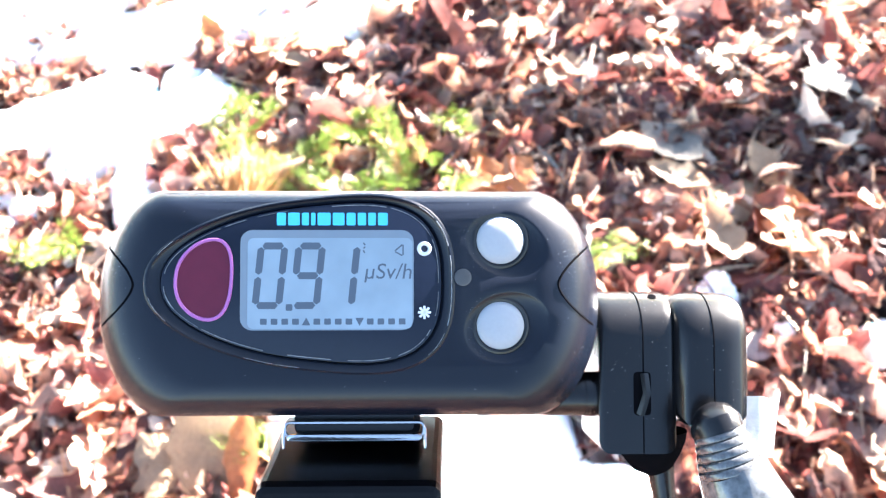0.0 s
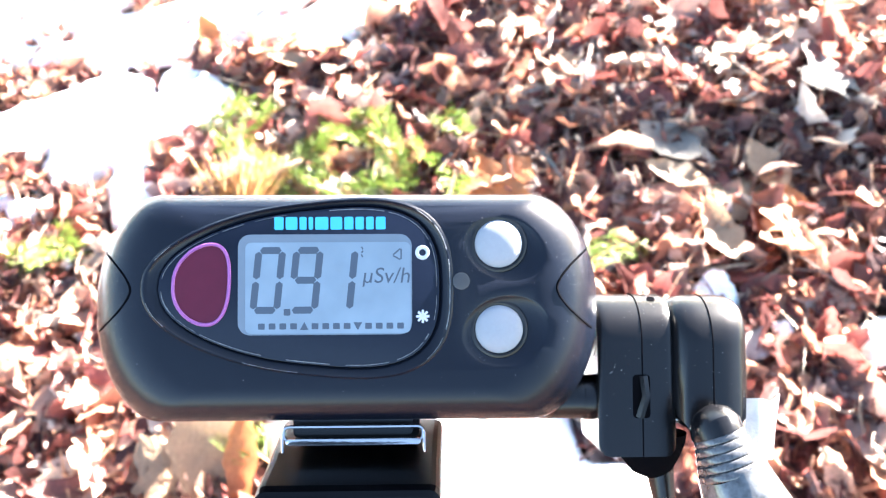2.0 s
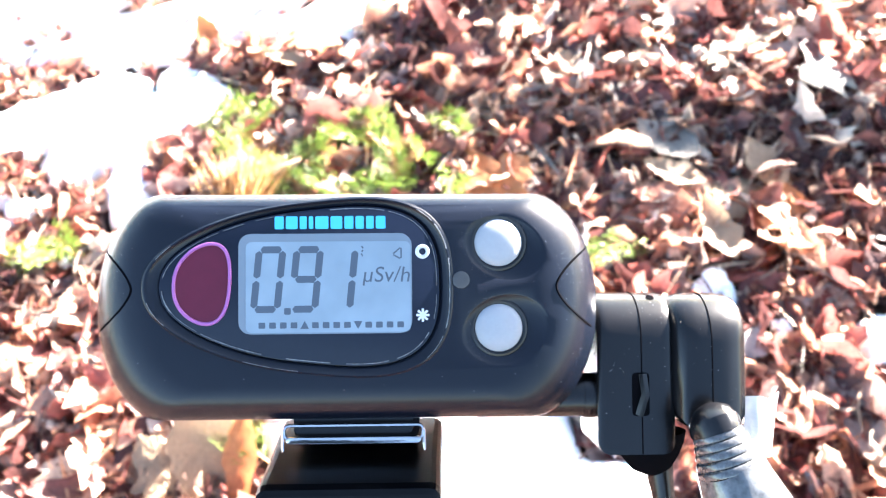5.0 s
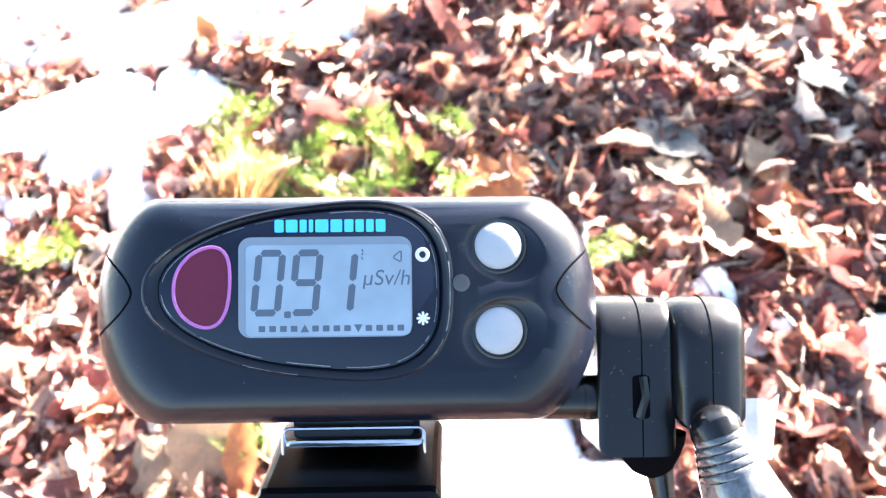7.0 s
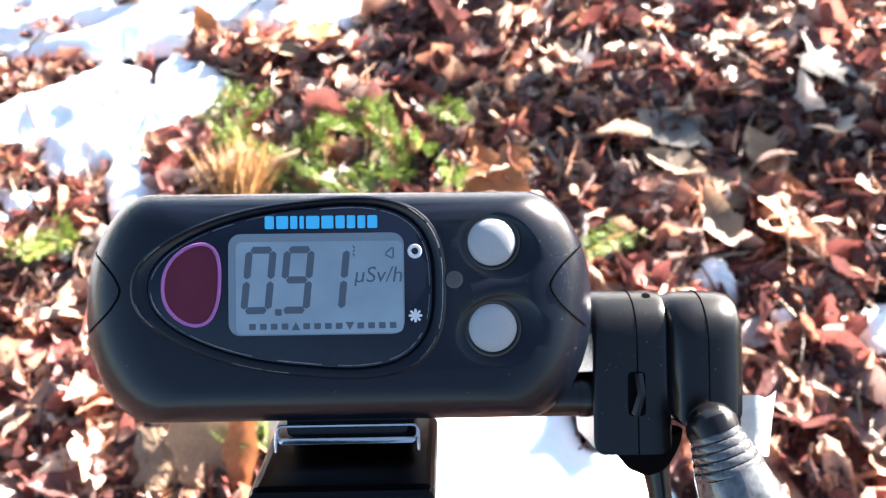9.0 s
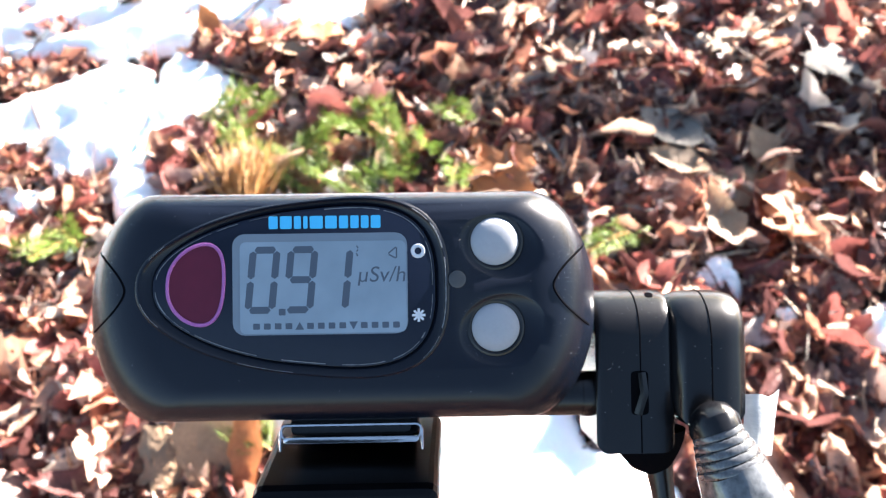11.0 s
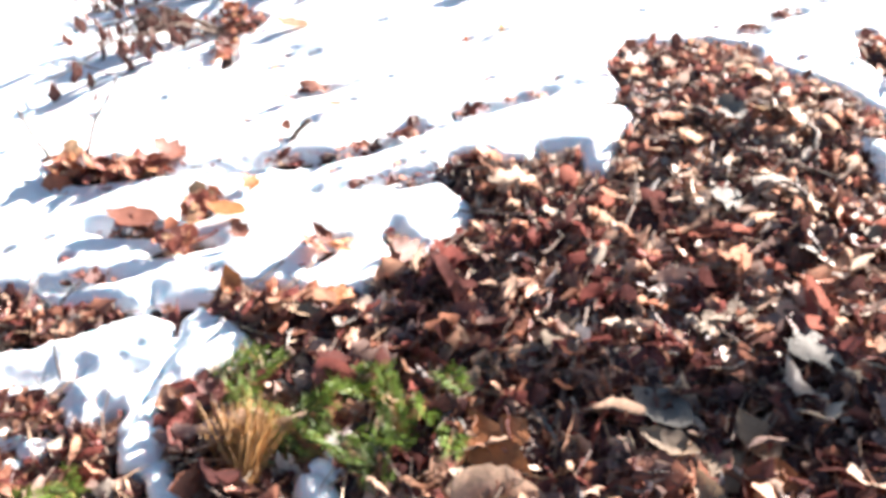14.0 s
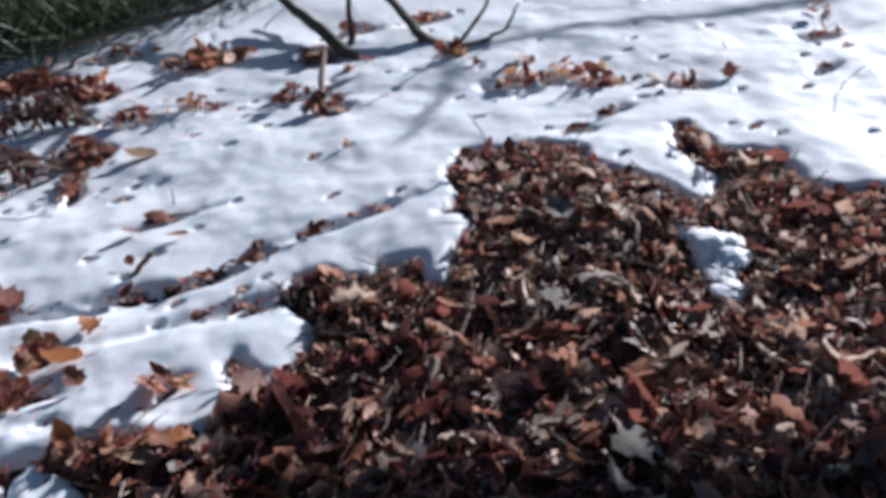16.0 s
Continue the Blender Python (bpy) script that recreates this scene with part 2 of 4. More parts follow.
def fbm(x, y, scale, octaves, seed):
    """Uneven noise about zero, in a few octaves."""
    table = np.random.RandomState(seed).rand(256, 256) * 2 - 1
    z, amp = np.zeros(np.shape(x)), 1.0
    for k in range(octaves):
        u, v = np.asarray(x) * scale + 37.3 * k + 500, np.asarray(y) * scale + 11.7 * k + 500
        i, j = np.floor(u).astype(int), np.floor(v).astype(int)
        a, b = u - i, v - j
        a, b = a * a * (3 - 2 * a), b * b * (3 - 2 * b)
        t = lambda p, q: table[p % 256, q % 256]
        z = z + amp * ((t(i, j) * (1 - a) + t(i + 1, j) * a) * (1 - b) + (t(i, j + 1) * (1 - a) + t(i + 1, j + 1) * a) * b)
        amp, scale = amp * 0.5, scale * 2.1
    return z


def height(x, y):
    x, y = np.asarray(x, float), np.asarray(y, float)
    mound = 0.05 * np.exp(-((x - 0.95) ** 2 / 0.3 + (y - 1.85) ** 2 / 0.16))
    near = np.exp(-(x * x + (y - 1.5) ** 2) / 60)
    return (0.007 * fbm(x, y, 5, 3, 3) + 0.008 * waves(x, y, 2.2, 5)) * near + mound


def inside(poly, x, y):
    """Signed distance to a closed outline, positive within."""
    px, py = np.array([p[0] for p in poly], float), np.array([p[1] for p in poly], float)
    best, odd = np.full(x.shape, 1e9), np.zeros(x.shape, bool)
    for k in range(len(px)):
        ax, ay, bx, by = px[k - 1], py[k - 1], px[k], py[k]
        ex, ey = bx - ax, by - ay
        t = np.clip(((x - ax) * ex + (y - ay) * ey) / (ex * ex + ey * ey), 0, 1)
        best = np.minimum(best, np.hypot(x - ax - t * ex, y - ay - t * ey))
        cross = (ay > y) != (by > y)
        odd ^= cross & (x < ax + (y - ay) * ex / (ey if ey else 1e-9))
    return np.where(odd, best, -best)


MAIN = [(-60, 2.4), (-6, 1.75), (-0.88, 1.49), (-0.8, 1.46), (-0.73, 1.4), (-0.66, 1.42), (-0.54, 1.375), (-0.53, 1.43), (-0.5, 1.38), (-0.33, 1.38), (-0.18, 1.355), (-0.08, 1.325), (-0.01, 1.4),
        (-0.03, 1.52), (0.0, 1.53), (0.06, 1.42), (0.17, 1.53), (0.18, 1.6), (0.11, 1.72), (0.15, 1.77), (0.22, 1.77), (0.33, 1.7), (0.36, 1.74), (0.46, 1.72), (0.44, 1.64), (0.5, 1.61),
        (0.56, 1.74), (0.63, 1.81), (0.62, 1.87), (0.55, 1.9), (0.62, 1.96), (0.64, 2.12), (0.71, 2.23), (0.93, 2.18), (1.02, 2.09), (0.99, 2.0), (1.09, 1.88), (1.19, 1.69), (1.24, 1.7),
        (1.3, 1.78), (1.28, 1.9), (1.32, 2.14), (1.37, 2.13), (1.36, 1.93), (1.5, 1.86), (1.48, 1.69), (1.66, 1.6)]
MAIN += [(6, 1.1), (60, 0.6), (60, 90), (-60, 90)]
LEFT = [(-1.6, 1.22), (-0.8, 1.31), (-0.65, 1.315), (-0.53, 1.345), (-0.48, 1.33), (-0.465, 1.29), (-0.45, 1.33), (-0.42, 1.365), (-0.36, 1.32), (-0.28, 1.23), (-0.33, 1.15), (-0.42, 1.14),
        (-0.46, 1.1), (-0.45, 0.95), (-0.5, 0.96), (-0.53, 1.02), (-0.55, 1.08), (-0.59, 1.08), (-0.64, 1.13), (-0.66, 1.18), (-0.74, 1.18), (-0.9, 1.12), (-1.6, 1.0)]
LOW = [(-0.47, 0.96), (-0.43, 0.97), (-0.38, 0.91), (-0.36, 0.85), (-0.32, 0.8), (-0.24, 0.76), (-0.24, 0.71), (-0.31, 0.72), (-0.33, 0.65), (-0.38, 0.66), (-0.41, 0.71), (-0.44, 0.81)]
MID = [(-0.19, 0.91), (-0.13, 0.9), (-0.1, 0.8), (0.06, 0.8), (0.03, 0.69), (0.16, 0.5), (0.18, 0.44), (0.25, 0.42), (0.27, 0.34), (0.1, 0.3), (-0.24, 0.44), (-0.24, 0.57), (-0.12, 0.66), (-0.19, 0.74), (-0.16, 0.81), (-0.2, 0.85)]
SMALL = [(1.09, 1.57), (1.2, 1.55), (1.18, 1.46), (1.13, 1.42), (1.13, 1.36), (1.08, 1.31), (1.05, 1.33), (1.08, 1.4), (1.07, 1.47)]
# bare places in the snow: x, y, half length, half width, turn
BARE = [(-0.78, 1.93, 0.1, 0.04, -0.15), (-0.65, 1.9, 0.08, 0.025, -0.1), (-0.53, 1.87, 0.09, 0.012, -0.2), (-0.61, 1.65, 0.06, 0.012, -0.2), (-0.47, 1.69, 0.035, 0.025, 0.2), (-0.49, 1.57, 0.065, 0.022, -0.1),
        (-0.27, 1.87, 0.05, 0.01, 0.0), (-0.13, 1.86, 0.08, 0.009, 0.1), (0.0, 1.89, 0.06, 0.012, 0.2), (0.06, 1.93, 0.035, 0.018, 0.3), (-0.04, 1.72, 0.06, 0.005, 0.1), (0.05, 1.7, 0.035, 0.009, 0.1),
        (-0.16, 1.48, 0.032, 0.02, 0.5), (-0.67, 1.48, 0.05, 0.01, 0.0), (-0.2, 2.21, 0.05, 0.007, 0.1)]
BARE_FAR = [(0.23, 1.97, 0.04, 0.006, 0.1), (0.34, 1.99, 0.05, 0.006, 0.2), (-0.52, 2.79, 0.1, 0.07, -0.2), (-0.5, 2.54, 0.02, 0.07, 0.0), (-0.1, 3.5, 0.15, 0.07, -0.3), (-0.12, 3.01, 0.06, 0.02, -0.3),
            (-0.57, 3.36, 0.13, 0.08, -0.4), (-0.82, 3.63, 0.15, 0.09, -0.4), (-0.36, 2.99, 0.09, 0.03, -0.4), (0.25, 2.91, 0.09, 0.02, -0.3), (0.34, 2.77, 0.06, 0.035, -0.3), (0.36, 3.26, 0.07, 0.045, -0.3),
            (0.86, 3.05, 0.05, 0.02, 0.0), (1.01, 2.66, 0.08, 0.02, -0.3)]
BARE_FAR += [(1.15, 2.66, 0.06, 0.03, -0.4), (1.24, 2.55, 0.07, 0.025, -0.4), (1.5, 2.4, 0.05, 0.015, -0.4), (2.12, 2.57, 0.05, 0.015, -0.3), (0.85, 3.48, 0.08, 0.04, 0.0), (0.55, 3.52, 0.07, 0.03, -0.5),
             (-1.05, 3.2, 0.12, 0.05, 0.0), (-1.0, 3.62, 0.2, 0.09, -0.2), (-0.45, 3.76, 0.1, 0.05, 0.0), (1.95, 2.3, 0.04, 0.012, 0.3), (1.06, 2.22, 0.03, 0.012, -0.3), (1.2, 2.3, 0.03, 0.008, 0.1)]
# holes in the near patch
HOLES = [(-0.72, 1.2, 0.04, 0.014, 0.1), (-0.6, 1.07, 0.03, 0.012, 0.8), (-0.475, 1.18, 0.03, 0.006, 1.3), (-0.52, 1.2, 0.012, 0.006, 0.2)]
pr = np.random.RandomState(31)
PITS = []
for k in range(150):
    a = pr.uniform(0.003, 0.011) * (1.6 if pr.rand() < 0.2 else 1.0)
    PITS.append((pr.uniform(-1.3, 2.3), 1.45 + 2.4 * pr.rand() ** 1.2, a, a * pr.uniform(0.3, 0.7), pr.uniform(-0.2, 0.5)))


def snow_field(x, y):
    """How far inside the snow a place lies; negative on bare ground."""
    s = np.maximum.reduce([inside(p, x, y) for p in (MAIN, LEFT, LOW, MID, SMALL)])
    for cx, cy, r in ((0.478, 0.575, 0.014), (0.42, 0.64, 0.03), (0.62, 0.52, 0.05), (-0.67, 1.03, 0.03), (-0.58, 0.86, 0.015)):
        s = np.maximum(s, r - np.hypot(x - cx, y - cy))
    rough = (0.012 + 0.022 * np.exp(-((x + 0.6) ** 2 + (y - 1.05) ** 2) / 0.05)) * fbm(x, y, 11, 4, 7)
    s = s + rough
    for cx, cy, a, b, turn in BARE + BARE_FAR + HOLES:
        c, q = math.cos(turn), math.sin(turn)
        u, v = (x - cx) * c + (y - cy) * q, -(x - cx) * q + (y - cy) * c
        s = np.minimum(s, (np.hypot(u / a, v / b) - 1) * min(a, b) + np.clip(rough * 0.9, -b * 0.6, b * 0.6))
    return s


def pit_field(x, y):
    """How far a place lies from the small melted pits."""
    s = np.full(np.shape(x), 1.0)
    for cx, cy, a, b, turn in PITS:
        c, q = math.cos(turn), math.sin(turn)
        u, v = (x - cx) * c + (y - cy) * q, -(x - cx) * q + (y - cy) * c
        s = np.minimum(s, (np.hypot(u / a, v / b) - 1) * b)
    return s


def axis_steps(lo, a, b, hi, fine, coarse):
    mid = np.arange(a, b, fine)
    left = a - np.cumsum(np.geomspace(fine, coarse, 40))
    right = mid[-1] + np.cumsum(np.geomspace(fine, coarse, 40))
    return np.concatenate([[lo], left[left > lo + 0.01][::-1], mid, right[right < hi - 0.01], [hi]])


def sheet(xs, ys, z_of, keep=None):
    X, Y = np.meshgrid(xs, ys)
    Z = z_of(X, Y)
    n, m = X.shape
    idx = np.arange(n * m).reshape(n, m)
    f = np.stack([idx[:-1, :-1], idx[:-1, 1:], idx[1:, 1:], idx[1:, :-1]], -1).reshape(-1, 4)
    if keep is not None:
        k = keep(X, Y).ravel()
        f = f[k[f].any(1)]
    v = np.stack([X.ravel(), Y.ravel(), Z.ravel()], -1)
    used = np.unique(f)
    back = np.zeros(len(v), int)
    back[used] = np.arange(len(used))
    return v[used], back[f]


gx = np.concatenate([[-400, -120, -40], axis_steps(-14, -1.5, 2.2, 14, 0.03, 1.2), [40, 120, 400]])
gy = np.concatenate([[-400, -120, -40], axis_steps(-12, 0.2, 3.6, 16, 0.03, 1.2), [40, 120, 400]])
ground = quads("ground", *sheet(gx, gy, height), M_SOIL)
tagged(ground, "dark damp soil under fallen leaves and snow", "ground", kind="structure")


def snow_top(x, y):
    s = snow_field(x, y)
    t = np.clip(s / 0.038, 0, 1)
    rise = 0.032 * np.sqrt(np.clip(1 - (1 - t) ** 2, 0, 1)) + 0.016 * np.clip(s / 0.4, 0, 1)
    lumps = (0.0016 * fbm(x, y, 16, 4, 21) + 0.006 * fbm(x, y, 3, 2, 23) + 0.009 * np.exp(-((x + 0.5) ** 2 + (y - 1.1) ** 2) / 0.12) * fbm(x, y, 34, 2, 25)) * t
    dip = np.clip(pit_field(x, y) / 0.008, -0.3, 1)
    return height(x, y) + np.where(s > 0, (rise + lumps) * np.sqrt(np.clip(dip, 0, 1)) + 0.004 + 0.02 * np.minimum(dip, 0), -0.03)


sx, sy = axis_steps(-60, -1.3, 2.2, 60, 0.009, 1.2), axis_steps(0.2, 0.3, 3.4, 90, 0.009, 1.2)
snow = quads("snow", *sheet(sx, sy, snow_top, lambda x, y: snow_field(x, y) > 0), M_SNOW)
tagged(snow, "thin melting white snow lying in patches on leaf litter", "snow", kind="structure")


# ---- leaves ----
def leaf_shape(seed, wide, lobes, fold, curl, twist, rows=13):
    r = np.random.RandomState(seed)
    s = np.linspace(0.0, 1.0, rows)
    w = wide * np.sin(np.pi * np.clip(s, 0.0, 1.0) ** 0.8) ** 0.9 * (1 + 1.15 * lobes * np.cos(2 * np.pi * (3.2 * s + 0.35))) * r.uniform(0.82, 1.18, rows) + 0.004
    v = []
    for k in range(rows):
        for c in (-1, 0, 1):
            x = c * w[k]
            y = s[k] - 0.5 + (0.25 * lobes * (1 - s[k]) if c else 0)
            z = fold * abs(x) + curl * (s[k] - 0.5) ** 2 + twist * x * (s[k] - 0.5) * 4 + (r.uniform(-0.05, 0.05) if c else 0)
            v.append((x, y, z))
    f = [(3 * k + c, 3 * k + c + 1, 3 * k + c + 4, 3 * k + c + 3) for k in range(rows - 1) for c in (0, 1)]
    return np.array(v), np.array(f)


SHAPES = [leaf_shape(k, w, lb, fo, cu, tw) for k, (w, lb, fo, cu, tw) in enumerate([
    (0.26, 0.0, 0.35, 0.5, 0.1), (0.36, 0.25, 0.3, -0.5, 0.2), (0.4, 0.34, -0.25, 0.7, -0.3), (0.22, 0.0, 0.9, 0.9, 0.4), (0.3, 0.12, -0.5, -0.8, 0.4), (0.44, 0.3, 0.2, 0.2, 0.15),
    (0.16, 0.0, 1.1, 0.5, -0.5), (0.34, 0.25, 0.6, 1.1, 0.3), (0.1, 0.1, 0.9, 0.3, 0.4), (0.13, 0.2, 0.5, -0.5, -0.3), (0.2, 0.15, 0.8, 0.9, 0.7), (0.08, 0.0, 0.6, 0.6, 0.3)])]
FLAT = [(v * np.array((1, 1, 0.55)), f) for v, f in SHAPES]


def turns(r, n, tilt):
    yaw, a, b = r.uniform(0, 2 * np.pi, n), r.normal(0, tilt, n), r.normal(0, tilt, n)
    cz, sz, cx, sx_, cy, sy_ = np.cos(yaw), np.sin(yaw), np.cos(a), np.sin(a), np.cos(b), np.sin(b)
    o, i = np.zeros(n), np.ones(n)
    Rz = np.array([[cz, -sz, o], [sz, cz, o], [o, o, i]]).transpose(2, 0, 1)
    Rx = np.array([[i, o, o], [o, cx, -sx_], [o, sx_, cx]]).transpose(2, 0, 1)
    Ry = np.array([[cy, o, sy_], [o, i, o], [-sy_, o, cy]]).transpose(2, 0, 1)
    return Rz @ Rx @ Ry


def leaf_mass(r, places, sizes, tilt, shapes=SHAPES):
    """Points and faces of many leaves in one go."""
    vs, fs, base = [], [], 0
    kinds = r.randint(0, len(shapes), len(places))
    for k, (v, f) in enumerate(shapes):
        p, s = places[kinds == k], sizes[kinds == k]
        R = turns(r, len(p), tilt)
        w = np.einsum("nij,vj->nvi", R, v) * s[:, None, None] + p[:, None, :]
        vs.append(w.reshape(-1, 3))
        fs.append((f[None] + (np.arange(len(p)) * len(v))[:, None, None] + base).reshape(-1, 4))
        base += len(p) * len(v)
    return np.concatenate(vs), np.concatenate(fs)


rs = np.random.RandomState(4)


def scatter(n, x0, x1, y0, y1, margin=0.0):
    x, y = rs.uniform(x0, x1, n), rs.uniform(y0, y1, n)
    ok = snow_field(x, y) < margin
    return x[ok], y[ok]


px, py = scatter(40000, -1.4, 2.3, 0.2, 2.4, 0.004)
pile = np.clip((py - 1.0) * 1.6, 0, 1) * np.clip(px + 0.4, 0, 1)
size = rs.uniform(0.022, 0.078, len(px)) * np.where(rs.rand(len(px)) < 0.1, 1.6, 1.0) * (1.25 - 0.25 * pile)
free = snow_field(px, py) < 0.006 - 0.27 * size
px, py, size = px[free], py[free], size[free]
at = np.stack([px, py, height(px, py) + rs.uniform(0.0, 0.019, len(px)) + 0.11 * size], -1)
on_pile = px * 0.9 + py + 0.22 * fbm(px, py, 2.5, 2, 61) > 1.75
litter = quads("leaf_litter", *leaf_mass(rs, at[~on_pile], size[~on_pile], 0.55), M_LITTER)
tagged(litter, "deep brown litter of dry curled fallen leaves", "leaf litter", kind="stuff")
heap = quads("leaf_pile", *leaf_mass(rs, at[on_pile], size[on_pile], 0.5, SHAPES + SHAPES[6:]), M_PILE)
tagged(heap, "low pile of small tan and grey-brown broken leaves", "leaf litter", kind="stuff")

cx, cy = scatter(26000, -1.1, 2.1, 0.4, 2.3, -0.008)
crumbs = quads("leaf_crumbs", *leaf_mass(rs, np.stack([cx, cy, height(cx, cy) + rs.uniform(0.012, 0.034, len(cx))], -1), rs.uniform(0.01, 0.034, len(cx)), 0.7, SHAPES[6:]), M_LITTER)
tagged(crumbs, "small dark broken pieces of dead leaves among the litter", "leaf scraps", kind="stuff")

ox, oy = scatter(9000, -5, 6, -4.5, 2.2, -0.02)
out = (ox < -1.35) | (ox > 2.25) | (oy < 0.22)
ox, oy = ox[out], oy[out]
outer_v, outer_f = leaf_mass(rs, np.stack([ox, oy, height(ox, oy) + rs.uniform(0.0, 0.03, len(ox))], -1), rs.uniform(0.06, 0.13, len(ox)), 0.4)
tagged(quads("leaf_carpet", outer_v, outer_f, M_LITTER), "brown fallen leaves spread over the forest floor", "leaf litter", kind="stuff")


def snow_lump(x, y, rad):
    ob = thing("snow_lump", pose(x, y, float(height(x, y)) + 0.026), "small white lump of melting snow on leaves", "snow lump", "snow lumps")
    bm = bmesh.new()
    bmesh.ops.create_icosphere(bm, subdivisions=4, radius=rad)
    for q in bm.verts:
        d = q.co / rad
        q.co *= 1 + 0.45 * noise.noise(d * 0.9 + Vector((x, y, 0)) * 9) + 0.28 * noise.noise(d * 2.2 + Vector((y, x, 3)) * 7) + 0.1 * noise.noise(d * 5 + Vector((x, 1, y)))
        q.co.z *= 0.6 if rad < 0.028 else 0.42
    part("snow", bm, M_SNOW, ob)


for x, y, rad in ((0.478, 0.575, 0.013), (0.415, 0.66, 0.026), (0.395, 0.655, 0.016), (0.64, 0.52, 0.04), (0.6, 0.5, 0.025), (-0.67, 1.03, 0.026), (-0.7, 1.0, 0.015), (-0.73, 1.06, 0.03), (-0.57, 0.9, 0.012), (-0.14, 0.91, 0.03), (1.12, 1.53, 0.052), (1.14, 1.47, 0.045), (1.1, 1.57, 0.035), (1.16, 1.52, 0.04), (1.09, 1.75, 0.016), (1.1, 1.43, 0.035), (1.09, 1.37, 0.036)):
    snow_lump(x, y, rad)


def leaf_cluster(x, y, rx, ry, n, size_, lift, label, turn=0.0, material=None):
    """Dead leaves lying thick in the middle, ragged towards the ends."""
    u, v = rs.normal(0, 0.55, n) * rx, rs.normal(0, 0.5, n) * ry
    v = v + ry * 0.5 * np.sin(u / rx * 3.0 + rs.uniform(0, 6.28))
    p = np.stack([x + u * math.cos(turn) - v * math.sin(turn), y + u * math.sin(turn) + v * math.cos(turn)], -1)
    middle = np.exp(-(u / rx) ** 2 * 1.5)
    z = height(p[:, 0], p[:, 1]) + 0.034 + rs.uniform(0.2, 1, n) * lift * middle
    v_, f_ = leaf_mass(rs, np.concatenate([p, z[:, None]], 1), rs.uniform(0.35, 1.3, n) * size_ * (0.6 + 0.4 * middle), 0.42, FLAT)
    tagged(quads("leaf_cluster", v_, f_, material or M_BROWN), label, "dead leaves", "leaf clusters in the snow", "stuff")


for x, y, a, b, turn in BARE + BARE_FAR:
    wide = min(a, b) > 0.018
    leaf_cluster(x, y, a * 1.15 + 0.01, b * 1.2 + 0.008, int((9 if wide else 11) + 1900 * a * b), 0.07 if wide else 0.045, 0.03 if wide else 0.016, "russet dead leaves lying in a hollow of the snow", turn, M_BROWN if wide else M_RUSSET)

HEAPS = [(-0.82, 1.92, 0.1, 0.05, 18, 0.07), (-0.63, 1.91, 0.07, 0.035, 12, 0.06), (-0.47, 1.68, 0.045, 0.03, 8, 0.07), (-0.49, 1.56, 0.06, 0.03, 16, 0.05), (-0.08, 3.5, 0.2, 0.1, 46, 0.1), (-0.5, 2.78, 0.11, 0.08, 34, 0.075),
         (-0.5, 2.53, 0.025, 0.08, 16, 0.06), (-0.57, 3.35, 0.17, 0.09, 36, 0.08), (-0.82, 3.55, 0.2, 0.12, 40, 0.085), (-0.36, 2.98, 0.1, 0.04, 14, 0.075), (-0.11, 2.99, 0.09, 0.04, 14, 0.08), (0.34, 2.77, 0.07, 0.04, 16, 0.07)]
HEAPS += [(0.25, 2.9, 0.09, 0.03, 12, 0.06), (0.36, 3.27, 0.09, 0.06, 16, 0.08), (0.52, 3.06, 0.08, 0.02, 7, 0.06), (1.0, 2.66, 0.09, 0.03, 14, 0.07), (1.16, 2.66, 0.07, 0.04, 14, 0.075), (1.25, 2.55, 0.08, 0.035, 16, 0.065),
          (1.5, 2.4, 0.06, 0.025, 10, 0.055), (2.12, 2.57, 0.06, 0.025, 8, 0.06), (2.23, 2.76, 0.05, 0.025, 5, 0.07), (0.85, 3.05, 0.07, 0.03, 10, 0.06), (1.31, 2.0, 0.05, 0.02, 9, 0.055), (1.34, 1.85, 0.06, 0.03, 14, 0.055)]
for x, y, a, b, n, big in HEAPS:
    dark = x < -0.3 and 2.4 < y or 0.2 < x < 0.36 and y < 3 or x > 1.27 and y < 2.1
    leaf_cluster(x, y, a, b, n * 2 if dark else n, big * (0.8 if dark else 1), 0.06, "heap of dark russet leaves on the snow" if dark else "heap of tan and russet dead leaves lying on the snow", -0.3, M_RUSSET if dark else M_BROWN)

pp = np.array([(x, y) for x, y, *_ in PITS])
keep_ = snow_field(pp[:, 0], pp[:, 1]) > 0.02
pp, pa = pp[keep_], np.array([p[2] for p in PITS])[keep_]
bits_v, bits_f = leaf_mass(rs, np.concatenate([pp, (height(pp[:, 0], pp[:, 1]) + rs.uniform(0.028, 0.045, len(pp)))[:, None]], 1), pa * rs.uniform(2.0, 4.0, len(pp)), 0.4)
tagged(quads("leaf_bits", bits_v, bits_f, M_BROWN), "dark scraps of dead leaves sunk into the snow", "leaf scraps", kind="stuff")

# ---- radiation meter, millimetres from the middle of its face ----
AT = pose(0.02732, 0.12101, 0.94467, 33.92, 6.82, -6.16)
meter = thing("radiation_meter", AT, "black plastic radiation meter with a grey number display on a clamp", "radiation meter")


def case_ring(z, end, edge, n=14):
    """One level of the case: end and edge say how far its ends and its long sides are drawn in."""
    hw, hh = 40.0 - end, 17.9 - edge
    rx, ry = 10.0 - end * 0.2, hh * 0.92
    out = []
    for qx, qy in ((1, 1), (-1, 1), (-1, -1), (1, -1)):
        q = []
        for k in range(n + 1):
            t = math.pi / 2 * k / n
            cx, cy = math.cos(t) ** (2 / 1.85), math.sin(t) ** (2 / 1.85)
            q.append((qx * (hw - rx + rx * cx) - 0.6, qy * (hh - ry + ry * cy) - 0.3, z))
        out += q if qx * qy > 0 else q[::-1]
    return out


